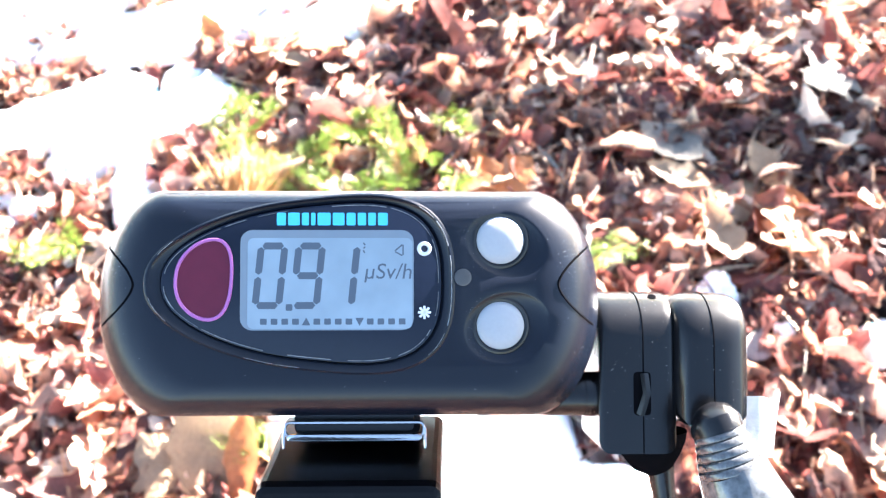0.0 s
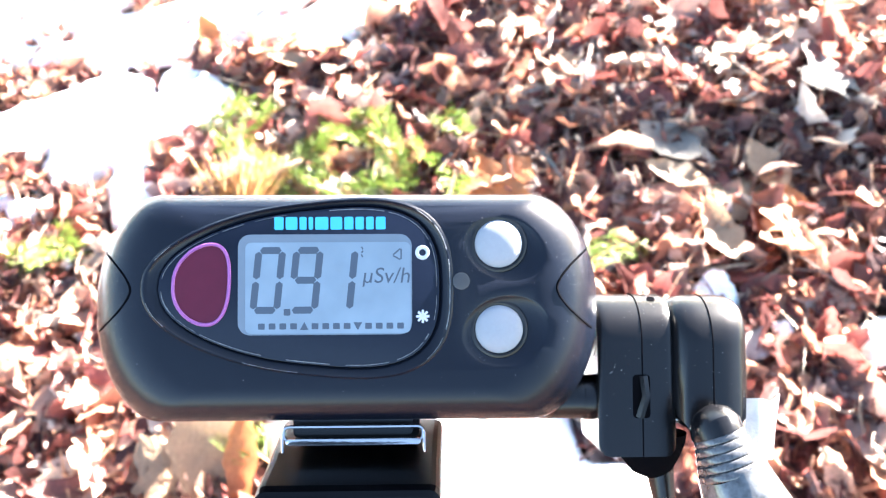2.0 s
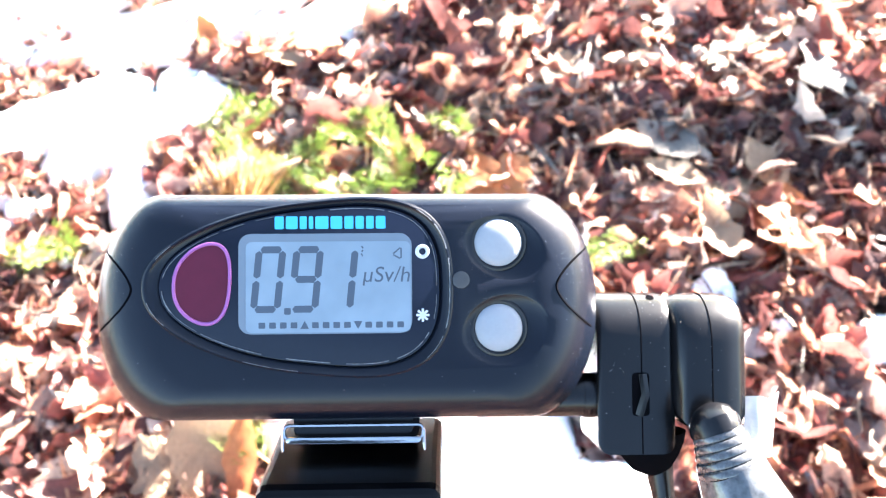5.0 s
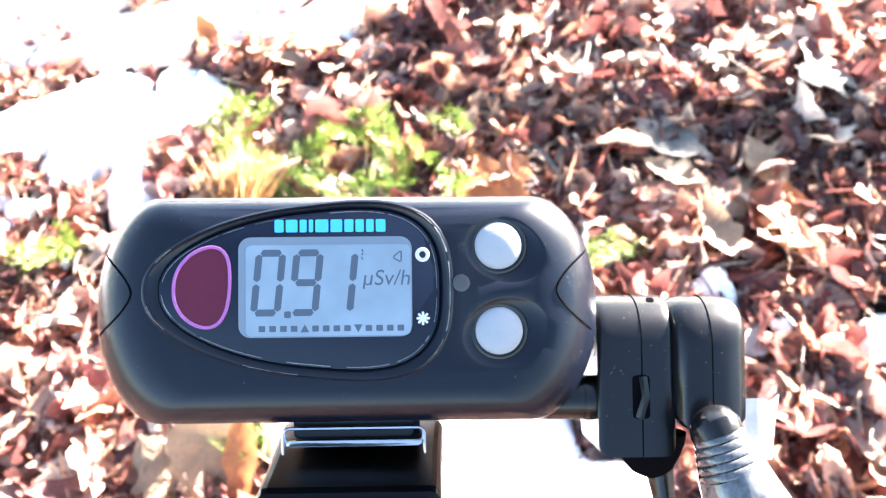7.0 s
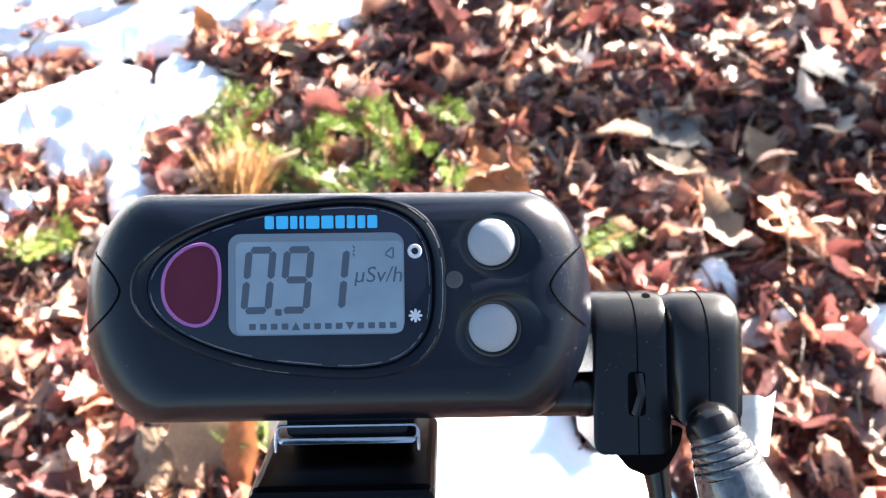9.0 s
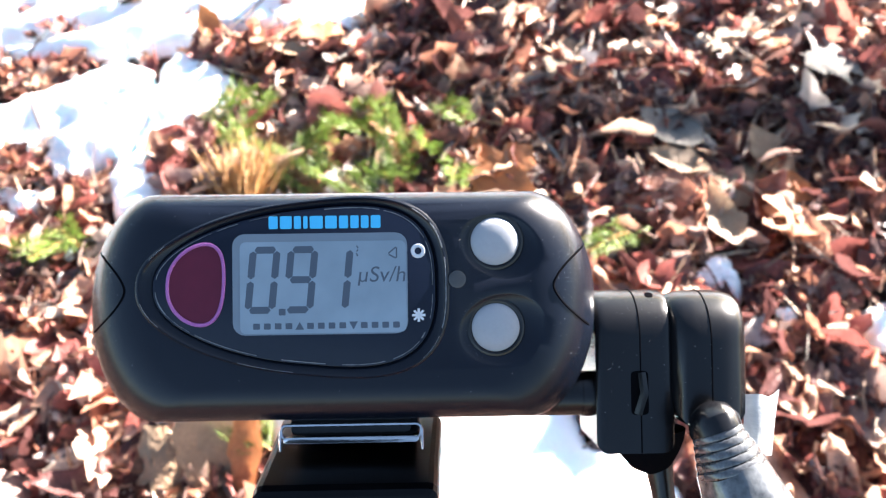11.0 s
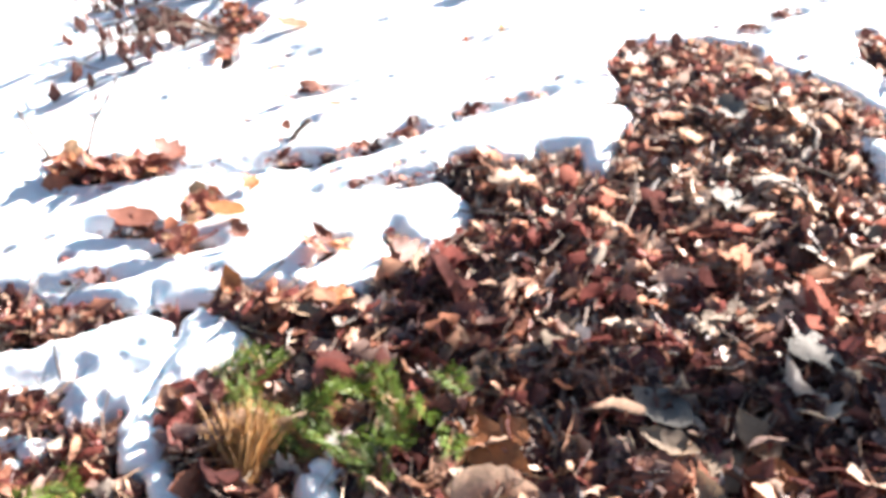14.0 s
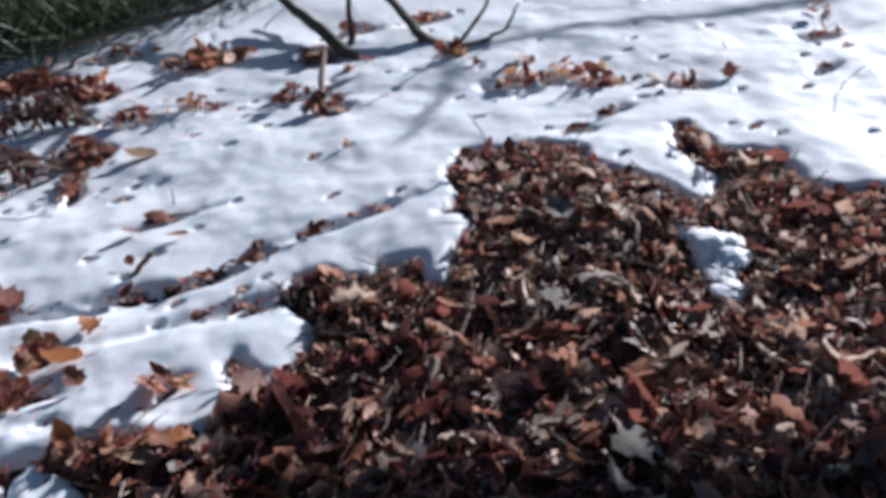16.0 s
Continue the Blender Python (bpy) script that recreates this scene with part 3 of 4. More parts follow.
LEVELS = ((0, 11.0, 6.0), (-0.15, 9.4, 5.0), (-0.6, 7.3, 3.6), (-1.4, 5.4, 2.4), (-2.6, 3.6, 1.5), (-4.2, 2.0, 0.7), (-6.4, 0.8, 0.25), (-10, 0, 0), (-16, 0, 0), (-30, 0.3, 0.25), (-44, 1.2, 1.0), (-52, 3, 2.4), (-57, 6, 4.8), (-59, 9.5, 7.6))
case_bm = mm(loft([case_ring(*level) for level in LEVELS]))


def egg(x0, x1, yc, half, n=56, slope=0.0, taper=0.2):
    out, cx, a = [], (x0 + x1) / 2, (x1 - x0) / 2
    for k in range(n):
        t = 2 * math.pi * k / n
        c, s = math.cos(t), math.sin(t)
        e = 0.62 if c > 0 else 0.95
        x = a * math.copysign(abs(c) ** e, c)
        y = half * math.copysign(abs(s) ** (0.72 if c > 0 else 0.9), s) * (1 + taper * x / a) + slope * x
        out.append((cx + x, yc + y))
    return out


PLATE = egg(-28.2, 13.6, 2.9, 11.3)


def carve(bm, cutters):
    """The mesh bm with the closed meshes in cutters taken out of it."""
    made = []
    for b in (bm, *cutters):
        bmesh.ops.recalc_face_normals(b, faces=b.faces)
        me = bpy.data.meshes.new("rough")
        b.to_mesh(me)
        b.free()
        made.append(new("rough", me))
    for c in made[1:]:
        mod = made[0].modifiers.new("cut", "BOOLEAN")
        mod.operation, mod.solver, mod.object = "DIFFERENCE", "EXACT", c
    out = bmesh.new()
    out.from_mesh(made[0].evaluated_get(bpy.context.evaluated_depsgraph_get()).to_mesh())
    for o in made:
        bpy.data.objects.remove(o)
    return out


def ellipsoid(cx, cy, cz, a, b, c, turn):
    bm = bmesh.new()
    bmesh.ops.create_uvsphere(bm, u_segments=40, v_segments=28, radius=1.0)
    bmesh.ops.transform(bm, matrix=Matrix.Translation((cx, cy, cz)) @ Matrix.Rotation(radians(turn), 4, "Z") @ Matrix.Diagonal((a, b, c, 1)), verts=bm.verts)
    return bm


OUTER = egg(-30.5, 15.3, 2.75, 12.6, 72)
INNER = egg(-28.3, 13.7, 2.9, 11.35, 72)
cutters = [mm(slab(OUTER, -1.3, 4)), mm(ellipsoid(23.9, 8.8, 1.1, 7.6, 5.9, 2.4, -14)), mm(ellipsoid(23.7, -3.9, 1.1, 7.8, 6.1, 2.4, 12))]
case = part("case", carve(case_bm, cutters), M_CASE, meter)
part("bezel", mm(loft([[(x, y, 0.0) for x, y in egg(-30.9, 15.7, 2.75, 12.85, 72)], [(x, y, 0.3) for x, y in egg(-30.5, 15.3, 2.75, 12.6, 72)], [(x, y, 0.3) for x, y in egg(-30.2, 15.1, 2.75, 12.45, 72)],
                       [(x, y, -0.1) for x, y in egg(-29.7, 14.7, 2.8, 12.1, 72)], [(x, y, -0.2) for x, y in egg(-28.9, 14.2, 2.85, 11.7, 72)], [(x, y, -0.55) for x, y in INNER]], caps=False)), M_CASE, meter)
window = part("window_plate", mm(slab(PLATE, -1.0, 0.35, 0.12)), M_GLOSS, meter, "glossy dark blue-black window")
wear, wr = bmesh.new(), random.Random(12)
rim = [Vector((x, y, 0.36)) for x, y in egg(-27.8, 13.2, 2.9, 11.0, 144)]
k = 0
while k < 144:
    run, skip = wr.randint(2, 9), wr.choice((0, 0, 1, 1, 2, 4))
    tube([rim[(k + q) % 144] for q in range(run + 1)], wr.uniform(0.035, 0.1), 4, bm=wear)
    k += run + skip
part("worn_edge", mm(wear), M_SCUFF_GLINT, window, "scuffed pale line round the window")
# thin pale arcs painted on the rim as sun glints
rim_glints = bmesh.new()
outer = [Vector((x, y, 0.3)) for x, y in egg(-30.4, 15.2, 2.75, 12.5, 144)]
for a, b, rad in ((-16, -9, 0.05), (-7, 4, 0.09), (6, 13, 0.11), (14, 19, 0.06), (58, 63, 0.05), (76, 84, 0.05), (100, 108, 0.04)):
    tube([outer[q % 144] for q in range(a, b + 1)], rad, 5, bm=rim_glints)
part("bezel_glints", mm(rim_glints), M_SCUFF_GLINT, meter, "pale streaks painted as sun glints on the bezel rim")
# darker rim, wider at top and left, paints the recess's inner shadow
display = part("display", mm(slab(rounded(-16.4, 9.5, -4.2, 10.8, 1.8), 0.3, 0.4)), M_LCD_EDGE_SHADE, meter, "grey liquid-crystal display", False)
part("display_glass", mm(slab(rounded(-15.3, 9.3, -4.0, 9.6, 0.9), 0.36, 0.44)), M_LCD, display, smooth=False)
TOP = 0.45


def bar(bm, x0, y0, x1, y1, w, lean=0.09):
    """A segment with pointed ends."""
    d = Vector((x1 - x0, y1 - y0, 0))
    n = d.length
    d.normalize()
    s = Vector((-d.y, d.x, 0))
    pts = [d * 0.15, d * (w / 2) + s * (w / 2), d * (n - w / 2) + s * (w / 2), d * (n - 0.15), d * (n - w / 2) - s * (w / 2), d * (w / 2) - s * (w / 2)]
    ring = [[(x0 + p.x + lean * (y0 + p.y), y0 + p.y, z) for p in pts] for z in (TOP - 0.03, TOP)]
    loft(ring, bm=bm)


SEGS = {"a": (0, 1, 1, 1), "b": (1, 0.5, 1, 1), "c": (1, 0, 1, 0.5), "d": (0, 0, 1, 0), "e": (0, 0, 0, 0.5), "f": (0, 0.5, 0, 1), "g": (0, 0.5, 1, 0.5)}
for x0, lit in ((-14.1, "abcdef"), (-8.5, "abcdfg"), (-3.3, "bc")):
    for s in lit:
        a, b, c, d = SEGS[s]
        bm = bmesh.new()
        bar(bm, x0 + a * 3.5, -0.5 + b * 8.9, x0 + c * 3.5, -0.5 + d * 8.9, 1.05, 0.1)
        part("digit_segment", mm(bm), M_SEG, display, smooth=False)
part("decimal_point", mm(slab(rounded(-9.6, -8.6, -1.3, -0.3, 0.2), TOP - 0.03, TOP)), M_SEG, display)
for k in range(14):
    x = -12.9 + k * 1.59
    if k in (4, 9):
        s = 1 if k == 4 else -1
        shape = [(x - 0.65, -2.9 - 0.55 * s), (x + 0.65, -2.9 - 0.55 * s), (x, -2.9 + 0.65 * s)]
        shape = shape if s > 0 else shape[::-1]
    else:
        shape = rounded(x - 0.5, x + 0.5, -3.35, -2.45, 0.08, 1)
    part("scale_mark", mm(slab(shape, TOP - 0.03, TOP)), M_SEG, display, smooth=False)


def writing(name, text, size, x, y, material, parent, lean=0.0):
    c = bpy.data.curves.new(name, "FONT")
    c.body, c.size, c.extrude, c.shear = text, size, 0.006, lean
    tmp = bpy.data.objects.new(name, c)
    scene.collection.objects.link(tmp)
    me = bpy.data.meshes.new_from_object(tmp.evaluated_get(bpy.context.evaluated_depsgraph_get()))
    bpy.data.objects.remove(tmp)
    me.transform(Matrix.Diagonal((0.001, 0.001, 0.001, 1)) @ Matrix.Translation((x, y, TOP)))
    me.materials.clear()
    me.materials.append(material)
    ob = new(name, me)
    ob.parent = parent
    return ob


writing("unit_text", "µSv/h", 3.3, 1.9, 3.5, M_SEG, display, 0.15)
bm = bmesh.new()
for a, b, c, d in ((6.6, 7.6, 7.9, 8.7), (7.9, 8.7, 7.9, 6.9), (7.9, 6.9, 6.6, 7.6)):
    bar(bm, a, b, c, d, 0.22, 0)
part("alarm_mark", mm(bm), M_SEG, display)
bm = bmesh.new()
for a, b, c, d in ((1.9, 9.0, 2.3, 8.4), (2.3, 8.4, 1.9, 7.9), (1.9, 7.9, 2.2, 7.2)):
    bar(bm, a, b, c, d, 0.2, 0)
part("wave_mark", mm(bm), M_SEG, display)
# maker's mark: plain blocks
x = -11.0
for w in (1.5, 1.9, 1.2, 0.8, 2.1, 1.9, 1.5, 1.4, 1.3, 1.6):
    part("mark_block", mm(slab(rounded(x, x + w - 0.15, 11.5, 13.4, 0.15, 1), 0.33, 0.42)), M_BLUE, window, smooth=False)
    x += w + 0.17
ov = []
for k in range(44):
    t = 2 * math.pi * k / 44
    ov.append((-21.85 + 4.15 * math.cos(t) + 1.1 * math.sin(t) ** 2 + 0.4 * math.sin(t), 3.4 + 6.0 * math.copysign(abs(math.sin(t)) ** 0.88, math.sin(t))))
part("infrared_window", mm(slab(ov, 0.3, 0.42)), M_RED, meter, "dark red oval infrared window", False)
part("infrared_ring", mm(loop_tube([(x, y, 0.42) for x, y in ov], 0.27, 6)), M_PINK, meter, "thin pink ring")
part("sound_mark", mm(loop_tube([(x, y, 0.4) for x, y in circle(11.1, 8.0, 0.8)], 0.3, 6)), M_WHITE, window)
bm = bmesh.new()
TOP = 0.42
for k in range(4):
    a = math.pi * k / 4
    bar(bm, 11.1 - 1.15 * math.cos(a), -1.55 - 1.15 * math.sin(a), 11.1 + 1.15 * math.cos(a), -1.55 + 1.15 * math.sin(a), 0.36, 0)
part("light_mark", mm(bm), M_WHITE, window)
for cy in (9.3, -3.6):
    x = 22.6
    part("button_collar", mm(loop_tube([(a, b, -0.9) for a, b in circle(x, cy, 4.0, 36)], 0.45, 8)), M_BLACK, meter)
    part("button", mm(dome(x, cy, 3.6, -1.8, 1.2, 0.9, 36)), M_BUTTON, meter, "pale grey rubber push button")
part("sensor_dot", mm(dome(16.9, 3.7, 1.3, -0.2, 0.35, 0.15)), M_DOT, meter, "small grey round sensor")

from mathutils.bvhtree import BVHTree

skin = BVHTree.FromPolygons([v.co * 1000 for v in case.data.vertices], [tuple(p.vertices) for p in case.data.polygons])


def on_case(x, y):
    hit = skin.ray_cast(Vector((x, y, 20)), Vector((0, 0, -1)))
    return (hit[0] + hit[1] * -0.07) if hit[0] else None


for s in (-1, 1):
    path = []
    for k in range(25):
        t = -1 + 2 * k / 24
        p = on_case(-0.6 + s * (32.0 + 6.0 * abs(t) ** 1.6), 2.6 + 6.3 * t)
        if p:
            path.append(p)
    part("end_seam", mm(tube(path, 0.22, 5)), M_SEAM, meter, "curved seam of the end cap")

dust = bmesh.new()
dr = random.Random(77)
spots = [(dr.uniform(-38, 37), dr.uniform(-14, 20), 1) for k in range(70)] + [(36 - abs(dr.gauss(0, 2.5)), dr.uniform(-9, 15), 1.3) for k in range(22)] + [(-37 + abs(dr.gauss(0, 2)), dr.uniform(-6, 12), 1) for k in range(20)]
# specks crowded on the right shoulder imitate its sun gleam
for k in range(110):
    spots.append((33.5 + dr.gauss(0, 1.3), 6.5 + dr.gauss(0, 4.0), 0.7))
# arcs of specks painted as glints along the wells' left rims
for cy in (9.3, -3.6):
    for k in range(55):
        a, rad = dr.uniform(1.7, 4.4), 5.0 + dr.gauss(0, 0.35)
        spots.append((22.6 + rad * math.cos(a), cy + rad * math.sin(a), 0.5))
for x, y, big in spots:
    p = on_case(x, y)
    if p:
        rad, a0 = dr.uniform(0.02, 0.065) * big, dr.uniform(0, 6.28)
        bmesh.ops.create_icosphere(dust, subdivisions=1, radius=1.0, matrix=Matrix.Translation(p + Vector((0, 0, 0.05))) @ Matrix.Rotation(a0, 4, "Z") @ Matrix.Diagonal((rad * dr.uniform(1, 2.4), rad, 0.06, 1)))
part("pale_specks", mm(dust), M_DUST_GLINT, meter, "pale specks of dust and wear, with glint dots on the case")

# ---- clamp under the meter ----
holder = thing("phone_clamp", AT, "black plastic clamp jaw with a bright steel spring loop", "clamp")
jaw = []
for z, y, half in ((-5.6, -29.8, 14.0), (-6, -28.9, 14.5), (-7.5, -28.3, 14.6), (-20, -26.6, 14.9), (-30, -25.2, 15.3), (-40, -23.6, 15.7)):
    jaw.append([(x - 0.8, yy, z) for x, yy in rounded(-half, half, y - 9, y, 1.6, 3)])
part("jaw", mm(loft(jaw)), M_JAW, holder, smooth=False)
loop = part("spring_loop", mm(loop_tube([(x, y, -19.5) for x, y in rounded(-12.9, 11.0, -23.6, -21.3, 0.8, 3)], 0.3, 6)), M_STEEL, holder, "bright bent steel loop")
part("loop_lip", mm(slab(rounded(-12.6, 10.7, -24.3, -23.3, 0.4, 2), -19.9, -18.9, 0.15)), M_STEEL, loop)
for x in (-13.1, 11.2):
    part("loop_end", mm(tube([(x, -22.2, -19.6), (x, -24.2, -19.2), (x + 0.1, -25.6, -18.8)], [0.3, 0.3, 0.22], 6)), M_STEEL, loop)
part("spring_plate", mm(slab(rounded(-11.5, 9.3, -23.0, -18.2, 0.8, 2), -22.5, -21.0)), M_BLACK, holder)
part("jaw_post", mm(slab(rounded(-12, 10.4, -24, -16.5, 1.0, 2), -42, -24)), M_JAW, holder)

# ---- swivel head and pole ----
stick = thing("selfie_stick", AT, "black swivel head on a taped telescopic pole planted in the ground", "selfie stick")


def lobe(x0, x1, cy, cz, ry, rz, y_low, n=20, soft=1.0):
    """A hinge cheek: a flat bar with a round upper end, thick along x."""
    prof = [(cy + ry * math.sin(t), cz + rz * math.cos(t)) for t in [math.pi * k / n for k in range(n + 1)]] + [(y_low, cz - rz), (y_low, cz + rz)]
    mid = (sum(p[0] for p in prof) / len(prof), sum(p[1] for p in prof) / len(prof))
    rings = []
    k = 0.5 + soft / 2
    for x, i in ((x0, 1.0), (x0 + 0.3 * k, 0.5), (x0 + 0.9 * k, 0.16), (x0 + 1.8 * k, 0), (x1 - 1.8 * k, 0), (x1 - 0.9 * k, 0.16), (x1 - 0.3 * k, 0.5), (x1, 1.0)):
        rings.append([(x, y + (mid[0] - y) * i * soft / 12, z + (mid[1] - z) * i * soft / 12) for y, z in prof])
    return loft(rings)


def cheek_seam(x, cy, cz, ry, rz, y_low):
    pts = [(x, y_low, cz + rz)] + [(x, cy + ry * math.sin(t), cz + rz * math.cos(t)) for t in [math.pi * k / 14 for k in range(9)]]
    return tube(pts, 0.12, 5)


part("cross_arm", mm(tube([(20, -15.8, -14), (41, -15.8, -14)], 3.5, 20)), M_BLACK, stick)
part("arm_collar", mm(tube([(37.6, -15.8, -14), (41, -15.8, -14)], 3.7, 20)), M_BLACK, stick)
part("hinge_block", mm(lobe(39.4, 52.0, -6.0, -17, 7.2, 8, -24.8)), M_BLACK, stick)
part("hinge_seam", mm(cheek_seam(46.5, -6.0, -17, 7.25, 8.03, -24.7)), M_SEAM, stick)
part("hinge_notch", mm(slab(rounded(44.9, 47.7, -18.6, -11.6, 0.6, 2), -9.4, -8.9)), M_SEAM, stick)
part("hinge_lever", mm(tube([(46.6, -11.8, -8.8), (46.9, -15, -8.3), (46.0, -18.4, -8.9)], 0.75, 6)), M_BLACK, stick)
part("swivel_block", mm(lobe(51.6, 63.6, -6.8, -15, 7.9, 8, -21, soft=3.4)), M_BLACK, stick)
part("swivel_seam", mm(cheek_seam(57.4, -6.8, -15, 7.95, 8.03, -20.9)), M_SEAM, stick)
part("swivel_screw", mm(tube([(45, -12, -17), (61, -12, -17)], 3.2, 16)), M_STEEL, stick)
part("under_knob", mm(tube([(50.6, -23.0, -20), (50.7, -25.4, -20), (51.6, -28.0, -20.3), (52.4, -29.6, -20.4)], [6.2, 5.9, 4.4, 2.6], 24)), M_SEAM, stick)
part("leg_stem", mm(tube([(52.2, -28.6, -20.3), (53.0, -34.0, -20.6), (54.0, -42.0, -21)], [2.5, 2.0, 2.0], 16)), M_BLACK, stick)
# flat dark disc standing in for the shaded dimple of a screw hole
part("screw_hole_disc", mm(tube([(49.2, 0.15, -13.5), (49.2, 0.5, -13.3)], 0.7, 14)), M_SEAM, stick)
grit = bmesh.new()
for k in range(90):
    x = dr.uniform(40.5, 61.5)
    t = dr.uniform(0.3, 1.5)
    cy, cz, ry = (-6.0, -17, 7.2) if x < 51 else (-6.8, -15, 7.5)
    p = Vector((x, cy + ry * math.sin(t) * 0.998, cz + 8 * math.cos(t))) if k % 2 else Vector((x, dr.uniform(-20, -6), cz + 8.0))
    rad = dr.uniform(0.025, 0.07)
    bmesh.ops.create_icosphere(grit, subdivisions=1, radius=1.0, matrix=Matrix.Translation(p) @ Matrix.Diagonal((rad * dr.uniform(0.8, 2), rad, 0.06, 1)))
part("pale_specks", mm(grit), M_DUST_GLINT, stick, "pale specks of dust and wear, with glint dots on the case")
A, D = Vector((56.1, -18.8, -3.5)), Vector((0.32, -0.93, 0.15)).normalized()
part("pole_collar", mm(tube([A - D * 0.9 + Vector((0, 0, -2.0)), A - D * 0.6 + Vector((0, 0, -1.6)), A - D * 0.1 + Vector((0, 0, -0.8)), A + D * 0.6, A + D * 1.4], [1.6, 2.9, 3.7, 4.1, 4.0], 32)), M_BLACK, stick)
rib_path, rib_r = [], []
for k in range(5):
    for step, dip in ((0.0, 0.34), (0.12, 0.08), (0.3, 0.0), (1.0, 0.02), (1.2, 0.16)):
        rib_path.append(A + D * (1.2 + k * 1.3 + step))
        rib_r.append(3.8 + k * 0.34 + step * 0.26 - dip)
sleeve = part("pole_sleeve", mm(tube(rib_path, rib_r, 48)), M_TUBE, stick, "ribbed grey sleeve wrapped in clear tape")
side = D.orthogonal().normalized()
over = D.cross(side)
rings = []
for k in range(9):
    ring = []
    for a in range(64):
        t = 2 * math.pi * a / 64
        crease = 0.16 * math.sin(7 * t + 0.5 * k) + 0.11 * math.sin(13 * t - 0.35 * k) + 0.07 * math.sin(23 * t + 0.8 * k)
        rad = 5.35 + 0.3 * min(k, 5) + crease * (0.3 + 0.12 * k)
        ring.append(A + D * (7.4 + 1.6 * k + 0.35 * math.sin(3 * t)) + (side * math.cos(t) + over * math.sin(t)) * rad)
    rings.append(ring)
part("tape_wrap", mm(loft(rings)), M_WRAP, sleeve, "creased clear sticky tape wound round the pole")
down = AT.to_3x3() @ D
reach = (AT @ (A * 0.001)).z / -down.z * 1000
part("pole_tube", mm(tube([A + D * 18, A + D * 60, A + D * 300, A + D * 301, A + D * (reach + 15)], [6.3, 6.4, 6.4, 5.5, 5.0], 20)), M_TUBE, stick)
bm = bmesh.new()
r2 = random.Random(5)
rows = []
for k in range(7):
    t = k / 6
    rows.append([(63.0 + 6.4 * t, -15.6 + 0.8 * math.sin(t * 7) * t, -9 + 1.2 * math.sin(t * 5)), (62.6 + 5.6 * t + r2.uniform(-0.2, 0.2), -19.5 - 0.8 * math.sin(3 * t), -8 + math.sin(t * 4)), (61.6 + 5.0 * t, -25.0, -7)])
for a, b in zip(rows, rows[1:]):
    for j in (0, 1):
        bm.faces.new([bm.verts.new(p) for p in (a[j], a[j + 1], b[j + 1], b[j])])
bmesh.ops.remove_doubles(bm, verts=bm.verts, dist=0.001)
bmesh.ops.solidify(bm, geom=bm.faces[:], thickness=0.15)
part("tape_end", mm(bm), M_TAPE, stick, "torn whitish end of sticky tape")


# ---- trees and shrubs ----
def limb(points, r0, r1, n=14, sides=8, wob=0.0, seed=1):
    """A tapering limb through the given points."""
    r = random.Random(seed)
    pts = [Vector(p) for p in points]
    path = []
    for k in range(n):
        t = k / (n - 1) * (len(pts) - 1)
        i = min(int(t), len(pts) - 2)
        p = pts[i].lerp(pts[i + 1], t - i)
        path.append(p + Vector((r.uniform(-wob, wob), r.uniform(-wob, wob), r.uniform(-wob, wob))) * (1 if 0 < k < n - 1 else 0))
    return tube(path, [r0 + (r1 - r0) * k / (n - 1) for k in range(n)], sides)


# unseen tree, added and placed so its low bough throws the shade band
tree = thing("tree", pose(6.0, 3.0, 0), "unseen bare tree added so its long low bough shades the litter", "tree")
part("trunk", limb([(0, 0, -0.05), (0.03, 0, 2.0), (0, 0.1, 5.0), (0.1, 0, 8.0)], 0.14, 0.05, wob=0.02), M_BARK, tree)
part("bough", limb([(0, 0, 1.15), (-1.03, 0.16, 1.3), (-1.79, 0.35, 1.3), (-2.23, 0.47, 1.3), (-2.4, 0.52, 1.29), (-2.62, 0.58, 1.26), (-2.75, 0.62, 1.22)], 0.06, 0.012, 22, wob=0.006, seed=3), M_BARK, tree)
# thin limb added only to cast a curved shadow on the far snow
part("branch", limb([(0, 0, 0.35), (-1.72, 2.59, 1.3), (-1.85, 2.15, 1.3), (-2.04, 1.87, 1.3)], 0.018, 0.012, 16, wob=0.012, seed=5), M_BARK, tree)
part("branch", limb([(0.0, 0.0, 1.9), (0.4, 1.2, 2.6), (0.8, 2.4, 3.8)], 0.04, 0.015, wob=0.03, seed=8), M_BARK, tree)
# upper limbs, also unseen, only fill out the added tree
for k in range(11):
    q = random.Random(60 + k)
    z, a = 3.4 + k * 0.42, q.uniform(0, 6.28)
    ln = 2.4 - k * 0.13
    tip = Vector((math.cos(a) * ln, math.sin(a) * ln, z + ln * 0.7))
    root = Vector((0.02, 0.06, z))
    limb_ob = part("branch", limb([root, root.lerp(tip, 0.5) + Vector((0, 0, -0.12)), tip], 0.045 - k * 0.002, 0.012, 10, 6, 0.03, k), M_BARK, tree)
    for j in range(4):
        p = root.lerp(tip, 0.35 + 0.17 * j)
        e = p + Vector((q.uniform(-0.7, 0.7), q.uniform(-0.7, 0.7), q.uniform(0.3, 0.8)))
        part("twig", limb([p, p.lerp(e, 0.5) + Vector((0, 0, 0.06)), e], 0.012, 0.004, 6, 5, 0.02, j), M_BARK, limb_ob)

sapling = thing("sapling", pose(0.55, 3.09, 0), "leaning grey-brown mossy sapling growing out of the snow", "sapling", "saplings")
part("trunk", limb([(0.02, 0, -0.03), (-0.14, 0.27, 0.10), (-0.25, 0.55, 0.16), (-0.46, 1.22, 0.26)], 0.032, 0.015, wob=0.006), M_BARK, sapling)
